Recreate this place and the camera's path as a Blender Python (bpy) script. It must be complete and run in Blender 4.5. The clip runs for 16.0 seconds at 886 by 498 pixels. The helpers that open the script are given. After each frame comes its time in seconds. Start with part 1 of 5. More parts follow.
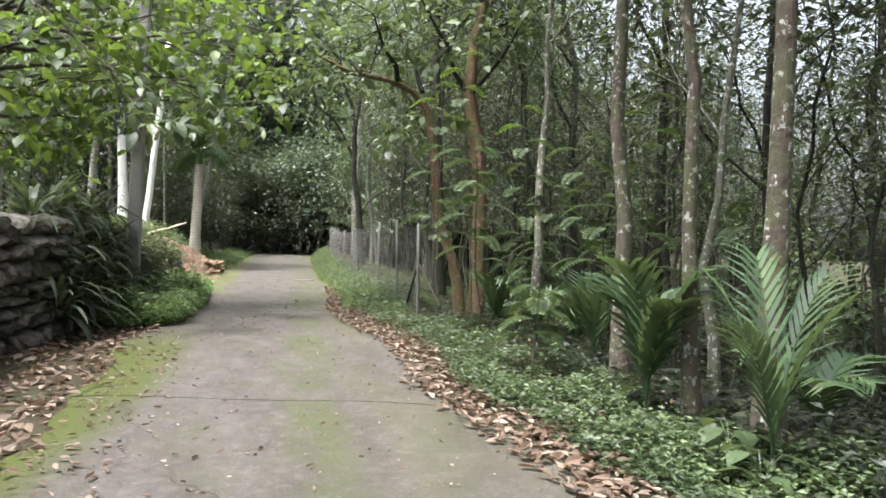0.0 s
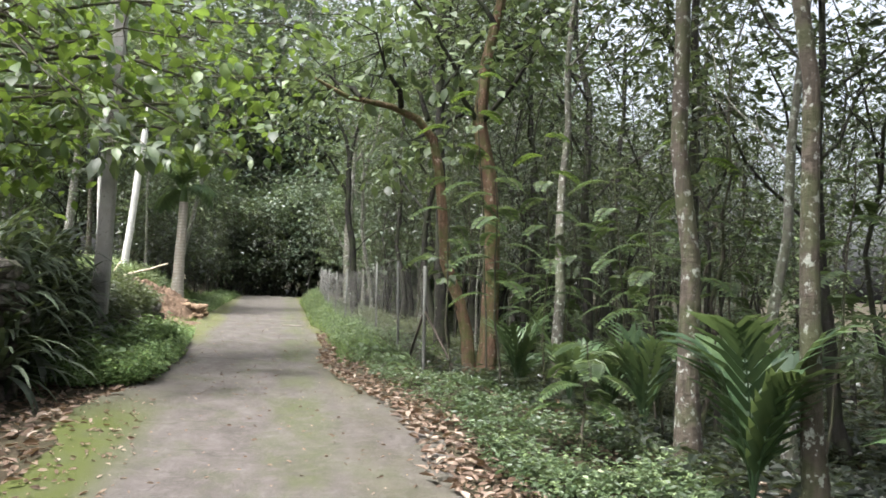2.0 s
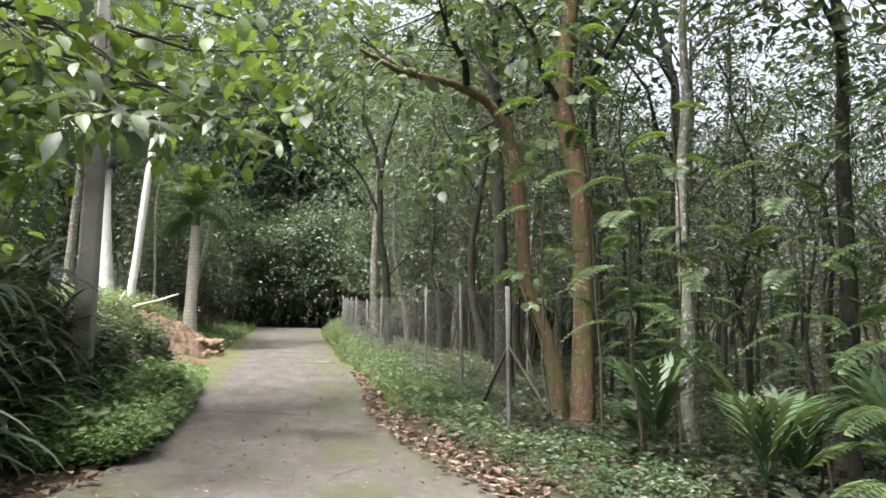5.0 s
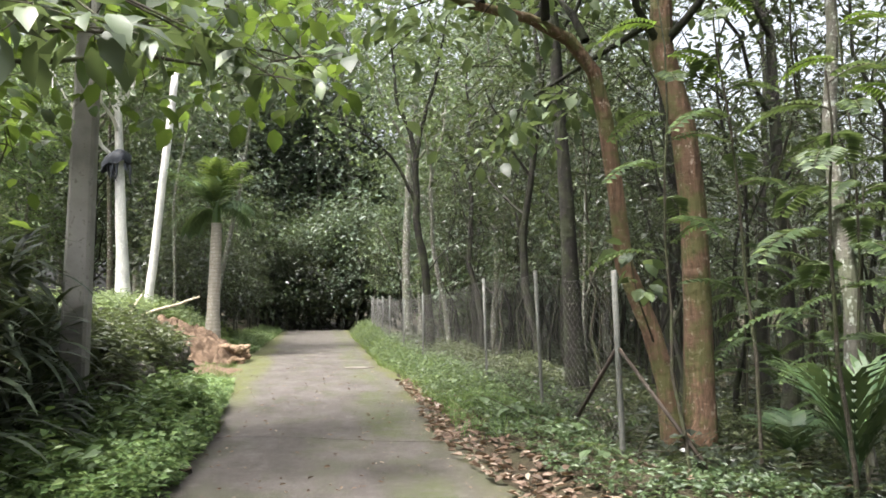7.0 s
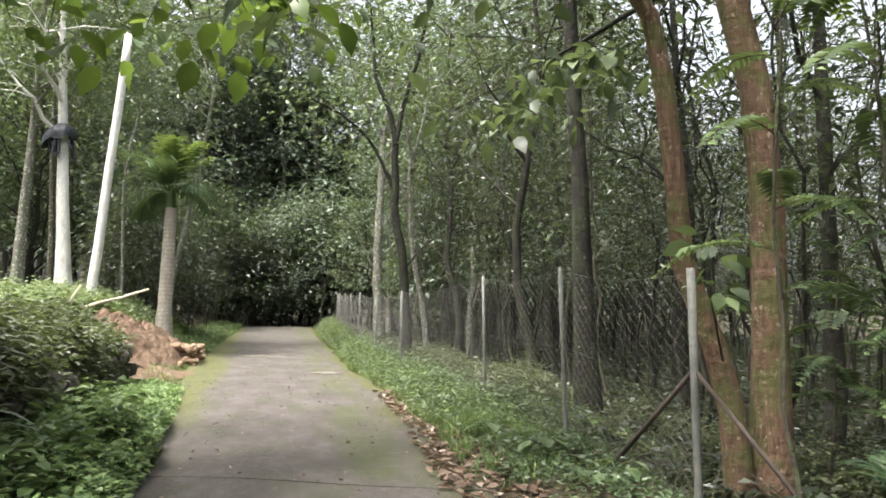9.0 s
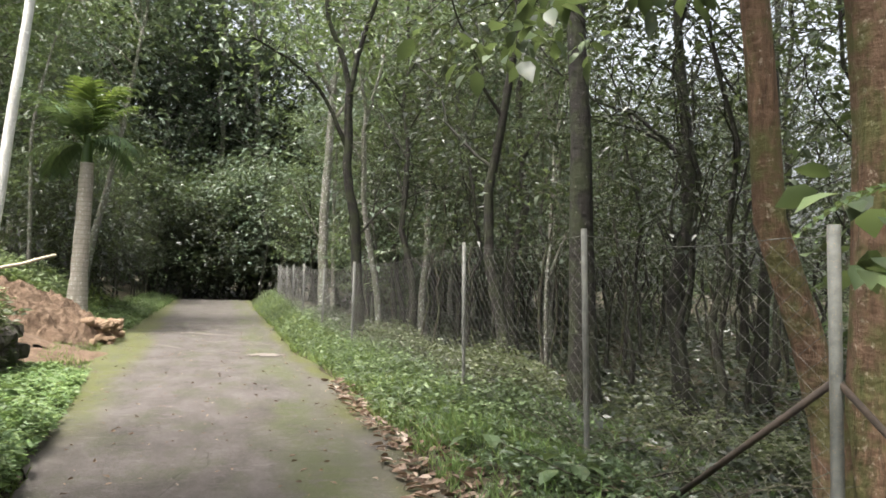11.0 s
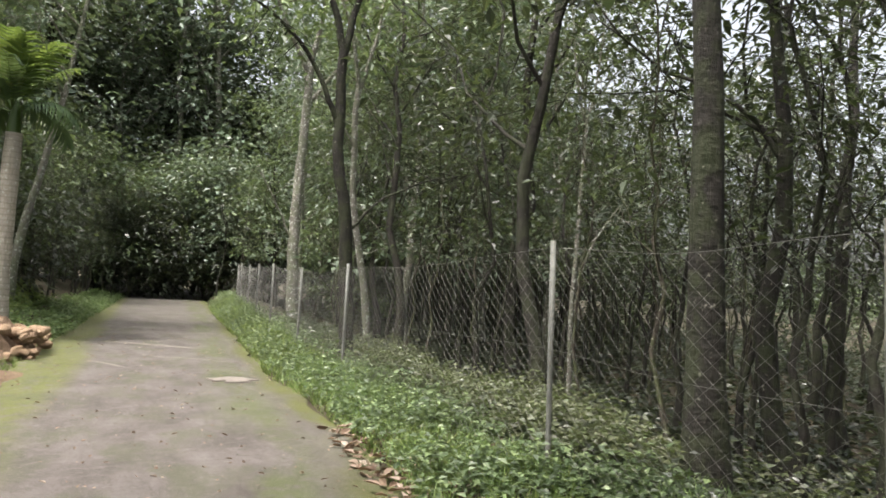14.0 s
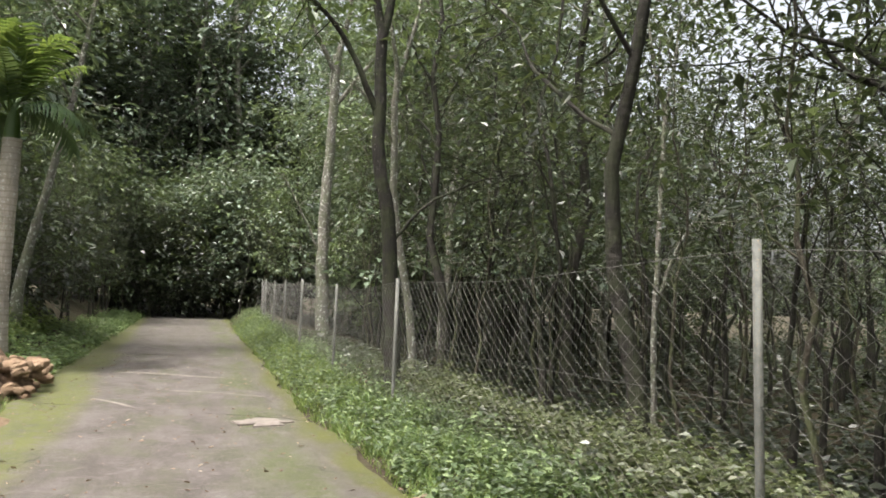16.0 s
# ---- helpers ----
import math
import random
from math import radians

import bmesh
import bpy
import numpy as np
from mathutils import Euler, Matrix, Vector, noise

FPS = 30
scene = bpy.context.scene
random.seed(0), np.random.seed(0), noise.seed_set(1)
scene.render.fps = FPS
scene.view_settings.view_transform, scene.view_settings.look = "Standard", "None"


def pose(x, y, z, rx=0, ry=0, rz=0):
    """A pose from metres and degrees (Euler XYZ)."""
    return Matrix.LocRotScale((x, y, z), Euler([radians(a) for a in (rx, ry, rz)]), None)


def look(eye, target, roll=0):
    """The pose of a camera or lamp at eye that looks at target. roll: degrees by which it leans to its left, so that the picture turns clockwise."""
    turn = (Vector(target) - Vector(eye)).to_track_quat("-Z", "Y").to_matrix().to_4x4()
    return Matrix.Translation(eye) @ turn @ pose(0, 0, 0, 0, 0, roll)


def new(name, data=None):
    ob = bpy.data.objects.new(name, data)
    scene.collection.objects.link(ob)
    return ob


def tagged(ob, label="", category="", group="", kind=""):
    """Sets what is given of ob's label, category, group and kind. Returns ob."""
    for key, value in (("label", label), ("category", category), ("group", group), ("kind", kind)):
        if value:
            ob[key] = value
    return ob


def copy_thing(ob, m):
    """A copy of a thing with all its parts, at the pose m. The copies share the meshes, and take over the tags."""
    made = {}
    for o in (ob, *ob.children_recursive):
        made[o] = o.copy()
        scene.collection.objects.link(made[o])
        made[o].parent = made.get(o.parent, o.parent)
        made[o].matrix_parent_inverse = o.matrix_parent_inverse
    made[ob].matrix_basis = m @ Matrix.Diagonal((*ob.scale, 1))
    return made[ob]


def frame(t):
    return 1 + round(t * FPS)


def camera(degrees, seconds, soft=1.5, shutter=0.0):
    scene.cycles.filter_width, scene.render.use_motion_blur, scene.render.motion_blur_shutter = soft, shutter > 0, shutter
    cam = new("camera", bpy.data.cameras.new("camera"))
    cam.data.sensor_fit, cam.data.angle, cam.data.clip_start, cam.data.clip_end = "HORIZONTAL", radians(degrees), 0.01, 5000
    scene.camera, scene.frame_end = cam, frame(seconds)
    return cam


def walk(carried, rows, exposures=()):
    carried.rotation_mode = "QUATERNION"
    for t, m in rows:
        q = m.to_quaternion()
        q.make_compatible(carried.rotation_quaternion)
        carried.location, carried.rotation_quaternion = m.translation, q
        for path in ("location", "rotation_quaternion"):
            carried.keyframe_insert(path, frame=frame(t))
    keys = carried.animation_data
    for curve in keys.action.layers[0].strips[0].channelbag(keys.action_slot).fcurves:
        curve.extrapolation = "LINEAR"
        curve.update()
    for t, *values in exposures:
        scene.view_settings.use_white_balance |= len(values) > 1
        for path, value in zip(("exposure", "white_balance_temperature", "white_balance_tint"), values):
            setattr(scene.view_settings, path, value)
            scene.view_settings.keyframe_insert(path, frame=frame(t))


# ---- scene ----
cam = camera(62.1, 16.0, soft=1.7)
PATH = [
    (0, (-0.227, -2.149, 1.488), (0.159, -0.186, 1.471), 2.2),
    (0.5, (-0.136, -1.764, 1.53), (0.319, 0.183, 1.52), 2.9),
    (1, (-0.176, -1.346, 1.499), (0.258, 0.606, 1.491), 3.6),
    (1.5, (-0.257, -0.994, 1.511), (0.168, 0.96, 1.557), 3.2),
    (2, (-0.262, -0.476, 1.547), (0.148, 1.479, 1.641), 2.3),
    (2.5, (-0.343, 0.024, 1.523), (0.024, 1.987, 1.617), 2.2),
    (3, (-0.409, 0.486, 1.569), (-0.049, 2.446, 1.739), 2.8),
    (3.5, (-0.364, 1.013, 1.568), (-0.001, 2.972, 1.741), 1.2),
    (4, (-0.428, 1.437, 1.553), (-0.067, 3.397, 1.723), 1.1),
    (4.2, (-0.447, 1.68, 1.551), (-0.09, 3.64, 1.732), 1.5),
    (6.3, (-0.763, 4.295, 1.433), (-0.388, 6.255, 1.568), -0.4),
    (6.5, (-0.764, 4.505, 1.452), (-0.4, 6.466, 1.606), -0.7),
    (7, (-0.828, 4.965, 1.453), (-0.514, 6.933, 1.617), -0.4),
    (7.5, (-0.923, 5.472, 1.49), (-0.598, 7.438, 1.656), 0.2),
    (8, (-0.855, 6.023, 1.469), (-0.482, 7.98, 1.638), -1.3),
    (8.5, (-0.889, 6.493, 1.461), (-0.507, 8.45, 1.616), -1.2),
    (9, (-0.949, 6.978, 1.513), (-0.537, 8.929, 1.671), 0.8),
    (9.5, (-0.834, 7.509, 1.465), (-0.309, 9.432, 1.628), -0.3),
    (10, (-0.823, 7.99, 1.484), (-0.285, 9.913, 1.601), 0.0),
    (10.2, (-0.837, 8.243, 1.494), (-0.3, 10.166, 1.596), 1.0),
    (12.3, (-0.839, 10.425, 1.462), (-0.243, 12.333, 1.552), 1.3),
    (12.5, (-0.836, 10.66, 1.513), (-0.236, 12.565, 1.608), 0.7),
    (13, (-0.916, 11.133, 1.497), (-0.331, 13.044, 1.593), 1.5),
    (13.5, (-0.975, 11.643, 1.565), (-0.366, 13.545, 1.659), 3.2),
    (14, (-0.928, 12.22, 1.549), (-0.254, 14.099, 1.659), 3.3),
    (14.5, (-0.987, 12.745, 1.524), (-0.358, 14.64, 1.629), 3.1),
    (15, (-1.006, 13.265, 1.575), (-0.381, 15.157, 1.736), 3.3),
    (15.5, (-0.897, 13.82, 1.589), (-0.237, 15.701, 1.754), 2.4),
    (16, (-0.85, 14.32, 1.608), (-0.23, 16.217, 1.747), 2.2),
]
EXPOSURES = [(0, 1.93, 6150, 10), (3, 1.9, 6200, 10), (7, 2.05, 6350, 10), (10, 1.95, 6450, 10), (12.5, 1.76, 6500, 10), (16, 1.72, 6550, 10)]
walk(cam, [(t, look(eye, target, roll)) for t, eye, target, roll in PATH], EXPOSURES)

# ---------------- world, sun, exposure ----------------
SUN_EL, SUN_AZ = radians(68), radians(-116)
world = bpy.data.worlds.new("sky_world")
scene.world = world
world.use_nodes = True
wn = world.node_tree
wn.nodes.clear()
sky = wn.nodes.new("ShaderNodeTexSky")
sky.sky_type = "NISHITA"
sky.sun_disc = False
sky.sun_elevation, sky.sun_rotation = SUN_EL, SUN_AZ
sky.air_density, sky.dust_density, sky.ozone_density = 1.0, 9.0, 1.0
bg = wn.nodes.new("ShaderNodeBackground")
bg.inputs["Strength"].default_value = 0.125
wout = wn.nodes.new("ShaderNodeOutputWorld")
pale = wn.nodes.new("ShaderNodeHueSaturation")
pale.inputs["Saturation"].default_value = 0.35
pale.inputs["Value"].default_value = 1.1
wn.links.new(sky.outputs[0], pale.inputs["Color"])
wn.links.new(pale.outputs[0], bg.inputs["Color"])
wn.links.new(bg.outputs[0], wout.inputs["Surface"])

sun_data = bpy.data.lights.new("sun", "SUN")
sun_data.energy, sun_data.angle, sun_data.color = 2.5, radians(9), (1.0, 0.955, 0.88)
sun = new("sun", sun_data)
sun_way = Vector((math.sin(SUN_AZ) * math.cos(SUN_EL), math.cos(SUN_AZ) * math.cos(SUN_EL), math.sin(SUN_EL)))
sun.matrix_world = look(sun_way * 60, (0, 0, 0))
sun.location = sun_way * 60


# ---------------- materials ----------------
def node_mat(name):
    m = bpy.data.materials.new(name)
    m.use_nodes = True
    nt = m.node_tree
    nt.nodes.clear()
    out = nt.nodes.new("ShaderNodeOutputMaterial")
    return m, nt, out


def nd(nt, kind, **ins):
    n = nt.nodes.new(kind)
    for k, v in ins.items():
        key = k.replace("_", " ")
        sock = n.inputs[key]
        if hasattr(v, "is_linked"):
            nt.links.new(v, sock)
        else:
            sock.default_value = v
    return n


def ramp(nt, fac, stops):
    r = nt.nodes.new("ShaderNodeValToRGB")
    nt.links.new(fac, r.inputs[0])
    el = r.color_ramp.elements
    while len(el) < len(stops):
        el.new(0.5)
    for e, (p, c) in zip(el, stops):
        e.position = p
        e.color = (*c, 1) if len(c) == 3 else c
    return r.outputs[0]


def mask(nt, fac, lo, hi):
    r = nt.nodes.new("ShaderNodeMapRange")
    nt.links.new(fac, r.inputs[0])
    r.inputs[1].default_value, r.inputs[2].default_value = lo, hi
    r.interpolation_type = "SMOOTHSTEP"
    return r.outputs[0]


def calc(nt, op, a, b):
    n = nt.nodes.new("ShaderNodeMath")
    n.operation = op
    for v, s in ((a, n.inputs[0]), (b, n.inputs[1])):
        if hasattr(v, "is_linked"):
            nt.links.new(v, s)
        else:
            s.default_value = v
    return n.outputs[0]


def blend(nt, fac, a, b, mode="MIX"):
    n = nt.nodes.new("ShaderNodeMix")
    n.data_type = "RGBA"
    n.blend_type = mode
    for v, s in ((fac, n.inputs[0]), (a, n.inputs[6]), (b, n.inputs[7])):
        if hasattr(v, "is_linked"):
            nt.links.new(v, s)
        elif isinstance(v, tuple):
            s.default_value = (*v, 1)
        else:
            s.default_value = v
    return n.outputs[2]


def noise_tex(nt, vec, scale, detail=4.0, rough=0.55):
    n = nt.nodes.new("ShaderNodeTexNoise")
    nt.links.new(vec, n.inputs["Vector"])
    n.inputs["Scale"].default_value, n.inputs["Detail"].default_value, n.inputs["Roughness"].default_value = scale, detail, rough
    return n.outputs[0]


def stretch(nt, vec, sx, sy, sz):
    n = nt.nodes.new("ShaderNodeVectorMath")
    n.operation = "MULTIPLY"
    nt.links.new(vec, n.inputs[0])
    n.inputs[1].default_value = (sx, sy, sz)
    return n.outputs[0]


def world_pos(nt):
    return nt.nodes.new("ShaderNodeNewGeometry").outputs["Position"]


def obj_pos(nt):
    return nt.nodes.new("ShaderNodeTexCoord").outputs["Object"]


def surface(nt, out, col, rough, bump_h=None, bump=0.3, dist=0.02, metal=0.0, spec=0.4):
    p = nt.nodes.new("ShaderNodeBsdfPrincipled")
    nt.links.new(col, p.inputs["Base Color"])
    if hasattr(rough, "is_linked"):
        nt.links.new(rough, p.inputs["Roughness"])
    else:
        p.inputs["Roughness"].default_value = rough
    p.inputs["Metallic"].default_value = metal
    p.inputs["Specular IOR Level"].default_value = spec
    if bump_h is not None:
        b = nt.nodes.new("ShaderNodeBump")
        b.inputs["Strength"].default_value, b.inputs["Distance"].default_value = bump, dist
        nt.links.new(bump_h, b.inputs["Height"])
        nt.links.new(b.outputs[0], p.inputs["Normal"])
    nt.links.new(p.outputs[0], out.inputs["Surface"])
    return p


def leaf_mat(name, stops, rough=0.5, through_light=0.28, tint=(0.24, 0.31, 0.09)):
    """Leaves: each leaf its own shade, some light passes through."""
    m, nt, out = node_mat(name)
    geo = nt.nodes.new("ShaderNodeNewGeometry")
    col = ramp(nt, geo.outputs["Random Per Island"], stops)
    info = nt.nodes.new("ShaderNodeObjectInfo")
    val = mask(nt, info.outputs["Random"], -0.6, 1.3)
    hsv = nt.nodes.new("ShaderNodeHueSaturation")
    nt.links.new(col, hsv.inputs["Color"])
    nt.links.new(calc(nt, "ADD", calc(nt, "MULTIPLY", val, 0.7), 0.65), hsv.inputs["Value"])
    spots = noise_tex(nt, geo.outputs["Position"], 9.0, 3)
    col2 = blend(nt, calc(nt, "MULTIPLY", mask(nt, spots, 0.58, 0.8), 0.4), hsv.outputs[0], (0.16, 0.15, 0.05))
    p = nt.nodes.new("ShaderNodeBsdfPrincipled")
    nt.links.new(col2, p.inputs["Base Color"])
    p.inputs["Roughness"].default_value = rough
    p.inputs["Specular IOR Level"].default_value = 0.45
    tr = nt.nodes.new("ShaderNodeBsdfTranslucent")
    nt.links.new(blend(nt, 0.45, hsv.outputs[0], tint), tr.inputs["Color"])
    mix = nt.nodes.new("ShaderNodeMixShader")
    mix.inputs[0].default_value = through_light
    nt.links.new(p.outputs[0], mix.inputs[1])
    nt.links.new(tr.outputs[0], mix.inputs[2])
    nt.links.new(mix.outputs[0], out.inputs["Surface"])
    return m


def bark_mat(name, dark, light, lichen=(0.55, 0.58, 0.52), amount=0.5, moss=0.0, rings=0.0):
    m, nt, out = node_mat(name)
    pos = world_pos(nt)
    grain = noise_tex(nt, stretch(nt, pos, 1, 1, 0.16), 26.0, 6, 0.65)
    broad = noise_tex(nt, stretch(nt, pos, 1, 1, 0.5), 2.6, 4)
    col = ramp(nt, grain, [(0.3, dark), (0.7, light)])
    col = blend(nt, mask(nt, broad, 0.4, 0.68), col, tuple(c * 0.62 for c in light))
    patch = noise_tex(nt, stretch(nt, pos, 1, 1, 0.8), 15.0, 6, 0.68)
    col = blend(nt, mask(nt, patch, 0.70 - 0.22 * amount, 0.76 - 0.22 * amount), col, lichen)
    if moss:
        mo = noise_tex(nt, pos, 3.4, 5, 0.6)
        col = blend(nt, calc(nt, "MULTIPLY", mask(nt, mo, 0.42, 0.6), moss), col, (0.07, 0.11, 0.025))
    if rings:
        w = nt.nodes.new("ShaderNodeTexWave")
        w.bands_direction = "Z"
        w.inputs["Scale"].default_value, w.inputs["Distortion"].default_value = 2.6, 1.2
        nt.links.new(pos, w.inputs["Vector"])
        col = blend(nt, calc(nt, "MULTIPLY", mask(nt, w.outputs[0], 0.75, 0.95), rings), col, dark)
    knots = noise_tex(nt, stretch(nt, pos, 1, 1, 1.6), 7.0, 4, 0.6)
    surface(nt, out, col, 0.86, calc(nt, "ADD", grain, calc(nt, "MULTIPLY", knots, 1.2)), 0.9, 0.03, spec=0.25)
    return m


def concrete_mat():
    """Worn concrete lane: moss along its edges and in a strip between the wheel tracks."""
    m, nt, out = node_mat("lane_concrete")
    pos = world_pos(nt)
    sep = nt.nodes.new("ShaderNodeSeparateXYZ")
    nt.links.new(pos, sep.inputs[0])
    fine = noise_tex(nt, pos, 34.0, 6, 0.75)
    blot = noise_tex(nt, pos, 7.5, 6, 0.7)
    mid = noise_tex(nt, stretch(nt, pos, 1.0, 0.45, 1), 2.2, 6, 0.62)
    broad = noise_tex(nt, stretch(nt, pos, 1, 0.5, 1), 0.55, 4)
    col = ramp(nt, mid, [(0.28, (0.044, 0.037, 0.033)), (0.5, (0.075, 0.065, 0.060)), (0.74, (0.115, 0.102, 0.096))])
    col = blend(nt, calc(nt, "MULTIPLY", mask(nt, fine, 0.45, 0.7), 0.7), col, (0.036, 0.029, 0.024))
    col = blend(nt, calc(nt, "MULTIPLY", mask(nt, blot, 0.5, 0.66), 0.4), col, (0.14, 0.128, 0.12))
    wob = calc(nt, "MULTIPLY", calc(nt, "SUBTRACT", broad, 0.5), 0.9)
    x = calc(nt, "ADD", sep.outputs[0], wob)
    strip = calc(nt, "ABSOLUTE", calc(nt, "ADD", x, 0.05), 0.0)
    mo_n = noise_tex(nt, pos, 5.5, 6, 0.7)
    m_mid = calc(nt, "MULTIPLY", calc(nt, "SUBTRACT", 1.0, mask(nt, strip, 0.1, 0.5)), mask(nt, mo_n, 0.3, 0.55))
    m_left = calc(nt, "MULTIPLY", calc(nt, "SUBTRACT", 1.0, mask(nt, x, -1.9, -1.35)), mask(nt, mo_n, 0.2, 0.42))
    m_right = calc(nt, "MULTIPLY", mask(nt, x, 0.22, 0.66), mask(nt, mo_n, 0.28, 0.5))
    m_right = calc(nt, "MULTIPLY", m_right, calc(nt, "ADD", 0.3, calc(nt, "MULTIPLY", mask(nt, sep.outputs[1], 9.5, 13.5), 0.7)))
    near = calc(nt, "SUBTRACT", 1.0, mask(nt, sep.outputs[1], 7.5, 10.5))
    far_edge = calc(nt, "MULTIPLY", calc(nt, "SUBTRACT", 1.0, mask(nt, calc(nt, "ADD", x, calc(nt, "MULTIPLY", sep.outputs[1], 0.035)), -1.72, -1.25)), mask(nt, sep.outputs[1], 15.0, 19.0))
    m_left = calc(nt, "MULTIPLY", m_left, near)
    m_far = calc(nt, "MULTIPLY", far_edge, mask(nt, mo_n, 0.3, 0.55))
    col = blend(nt, calc(nt, "MULTIPLY", calc(nt, "MULTIPLY", m_mid, mask(nt, noise_tex(nt, stretch(nt, pos, 1, 0.4, 1), 1.1, 3), 0.38, 0.56)), 0.72), col, (0.05, 0.062, 0.016))
    col = blend(nt, calc(nt, "MULTIPLY", m_far, 0.85), col, (0.072, 0.082, 0.014))
    col = blend(nt, calc(nt, "MULTIPLY", m_left, 0.95), col, (0.042, 0.054, 0.003))
    col = blend(nt, calc(nt, "MULTIPLY", calc(nt, "MULTIPLY", m_right, mask(nt, broad, 0.36, 0.56)), 0.92), col, (0.058, 0.064, 0.009))
    col = blend(nt, calc(nt, "MULTIPLY", mask(nt, noise_tex(nt, stretch(nt, pos, 1, 0.6, 1), 1.7, 6, 0.7), 0.46, 0.64), 0.5), col, (0.052, 0.058, 0.028))
    grit = noise_tex(nt, pos, 75.0, 3, 0.8)
    col = blend(nt, calc(nt, "MULTIPLY", mask(nt, grit, 0.6, 0.68), 0.75), col, (0.21, 0.185, 0.16))
    col = blend(nt, calc(nt, "MULTIPLY", mask(nt, noise_tex(nt, pos, 48.0, 3, 0.7), 0.6, 0.66), 0.7), col, (0.03, 0.024, 0.018))
    stain = noise_tex(nt, stretch(nt, pos, 1, 0.3, 1), 1.3, 5, 0.6)
    col = blend(nt, calc(nt, "MULTIPLY", mask(nt, stain, 0.56, 0.72), 0.45), col, (0.055, 0.045, 0.039))
    crack = nt.nodes.new("ShaderNodeTexVoronoi")
    crack.feature = "DISTANCE_TO_EDGE"
    crack.inputs["Scale"].default_value = 0.5
    bendv = nt.nodes.new("ShaderNodeVectorMath")
    bendv.operation = "ADD"
    nt.links.new(pos, bendv.inputs[0])
    wav = nt.nodes.new("ShaderNodeTexNoise")
    nt.links.new(pos, wav.inputs["Vector"])
    wav.inputs["Scale"].default_value = 2.5
    nt.links.new(stretch(nt, wav.outputs[1], 0.5, 0.5, 0), bendv.inputs[1])
    nt.links.new(bendv.outputs[0], crack.inputs["Vector"])
    line = calc(nt, "MULTIPLY", calc(nt, "SUBTRACT", 1.0, mask(nt, crack.outputs[0], 0.002, 0.010)), mask(nt, stain, 0.46, 0.56))
    col = blend(nt, calc(nt, "MULTIPLY", line, 0.45), col, (0.035, 0.03, 0.024))
    h = calc(nt, "ADD", calc(nt, "MULTIPLY", fine, 0.7), calc(nt, "SUBTRACT", mid, line))
    surface(nt, out, col, 0.88, calc(nt, "ADD", h, grit), 0.6, 0.02, spec=0.3)
    return m


def soil_mat(name, a, b, c, scale=3.0):
    m, nt, out = node_mat(name)
    pos = world_pos(nt)
    n1 = noise_tex(nt, pos, scale, 6, 0.65)
    n2 = noise_tex(nt, pos, scale * 9, 5, 0.7)
    col = ramp(nt, n1, [(0.3, a), (0.5, b), (0.72, c)])
    col = blend(nt, calc(nt, "MULTIPLY", mask(nt, n2, 0.45, 0.65), 0.55), col, tuple(v * 0.45 for v in a))
    surface(nt, out, col, 0.95, calc(nt, "ADD", n1, n2), 0.8, 0.05, spec=0.2)
    return m


def plain_mat(name, a, b, rough=0.7, scale=8.0, bump=0.3, metal=0.0, spot=None, spec=0.4):
    m, nt, out = node_mat(name)
    pos = obj_pos(nt)
    n1 = noise_tex(nt, pos, scale, 6, 0.6)
    n2 = noise_tex(nt, pos, scale * 8, 4, 0.6)
    col = ramp(nt, n1, [(0.3, a), (0.7, b)])
    if spot:
        col = blend(nt, mask(nt, n2, 0.58, 0.66), col, spot)
    surface(nt, out, col, rough, calc(nt, "ADD", n1, calc(nt, "MULTIPLY", n2, 0.4)), bump, 0.02, metal, spec)
    return m


M_LANE = concrete_mat()
M_SOIL = soil_mat("forest_soil", (0.030, 0.022, 0.014), (0.042, 0.034, 0.020), (0.028, 0.036, 0.015), 1.6)
M_EARTH = soil_mat("red_earth", (0.08, 0.052, 0.034), (0.145, 0.098, 0.066), (0.22, 0.158, 0.112), 5.5)
def stone_mat(name, a, b2, c2):
    m, nt, out = node_mat(name)
    pos = obj_pos(nt)
    info = nt.nodes.new("ShaderNodeObjectInfo")
    n1 = noise_tex(nt, pos, 2.2, 6, 0.65)
    n2 = noise_tex(nt, world_pos(nt), 3.0, 5, 0.6)
    col = ramp(nt, info.outputs["Random"], [(0.0, a), (0.5, b2), (1.0, c2)])
    col = blend(nt, mask(nt, n1, 0.4, 0.65), col, tuple(v * 0.45 for v in b2))
    col = blend(nt, calc(nt, "MULTIPLY", mask(nt, n2, 0.5, 0.62), 0.7), col, (0.035, 0.05, 0.018))
    surface(nt, out, col, 0.92, n1, 0.9, 0.05, spec=0.25)
    return m


M_STONE = stone_mat("dark_field_stone", (0.05, 0.044, 0.038), (0.10, 0.088, 0.076), (0.17, 0.15, 0.13))
M_LATERITE = plain_mat("laterite_block", (0.14, 0.085, 0.05), (0.27, 0.19, 0.125), 0.92, 9.0, 0.8, 0, (0.17, 0.15, 0.10))
M_PATCH = plain_mat("pale_concrete", (0.10, 0.085, 0.075), (0.17, 0.148, 0.132), 0.9, 9.0, 0.5, 0, (0.14, 0.12, 0.10))
M_POLE = plain_mat("pole_concrete", (0.20, 0.187, 0.18), (0.36, 0.342, 0.33), 0.88, 2.2, 0.4, 0, (0.20, 0.185, 0.175))
M_GALV = plain_mat("galvanised_steel", (0.068, 0.07, 0.064), (0.13, 0.133, 0.122), 0.75, 14.0, 0.2, 0.1, (0.16, 0.13, 0.09))
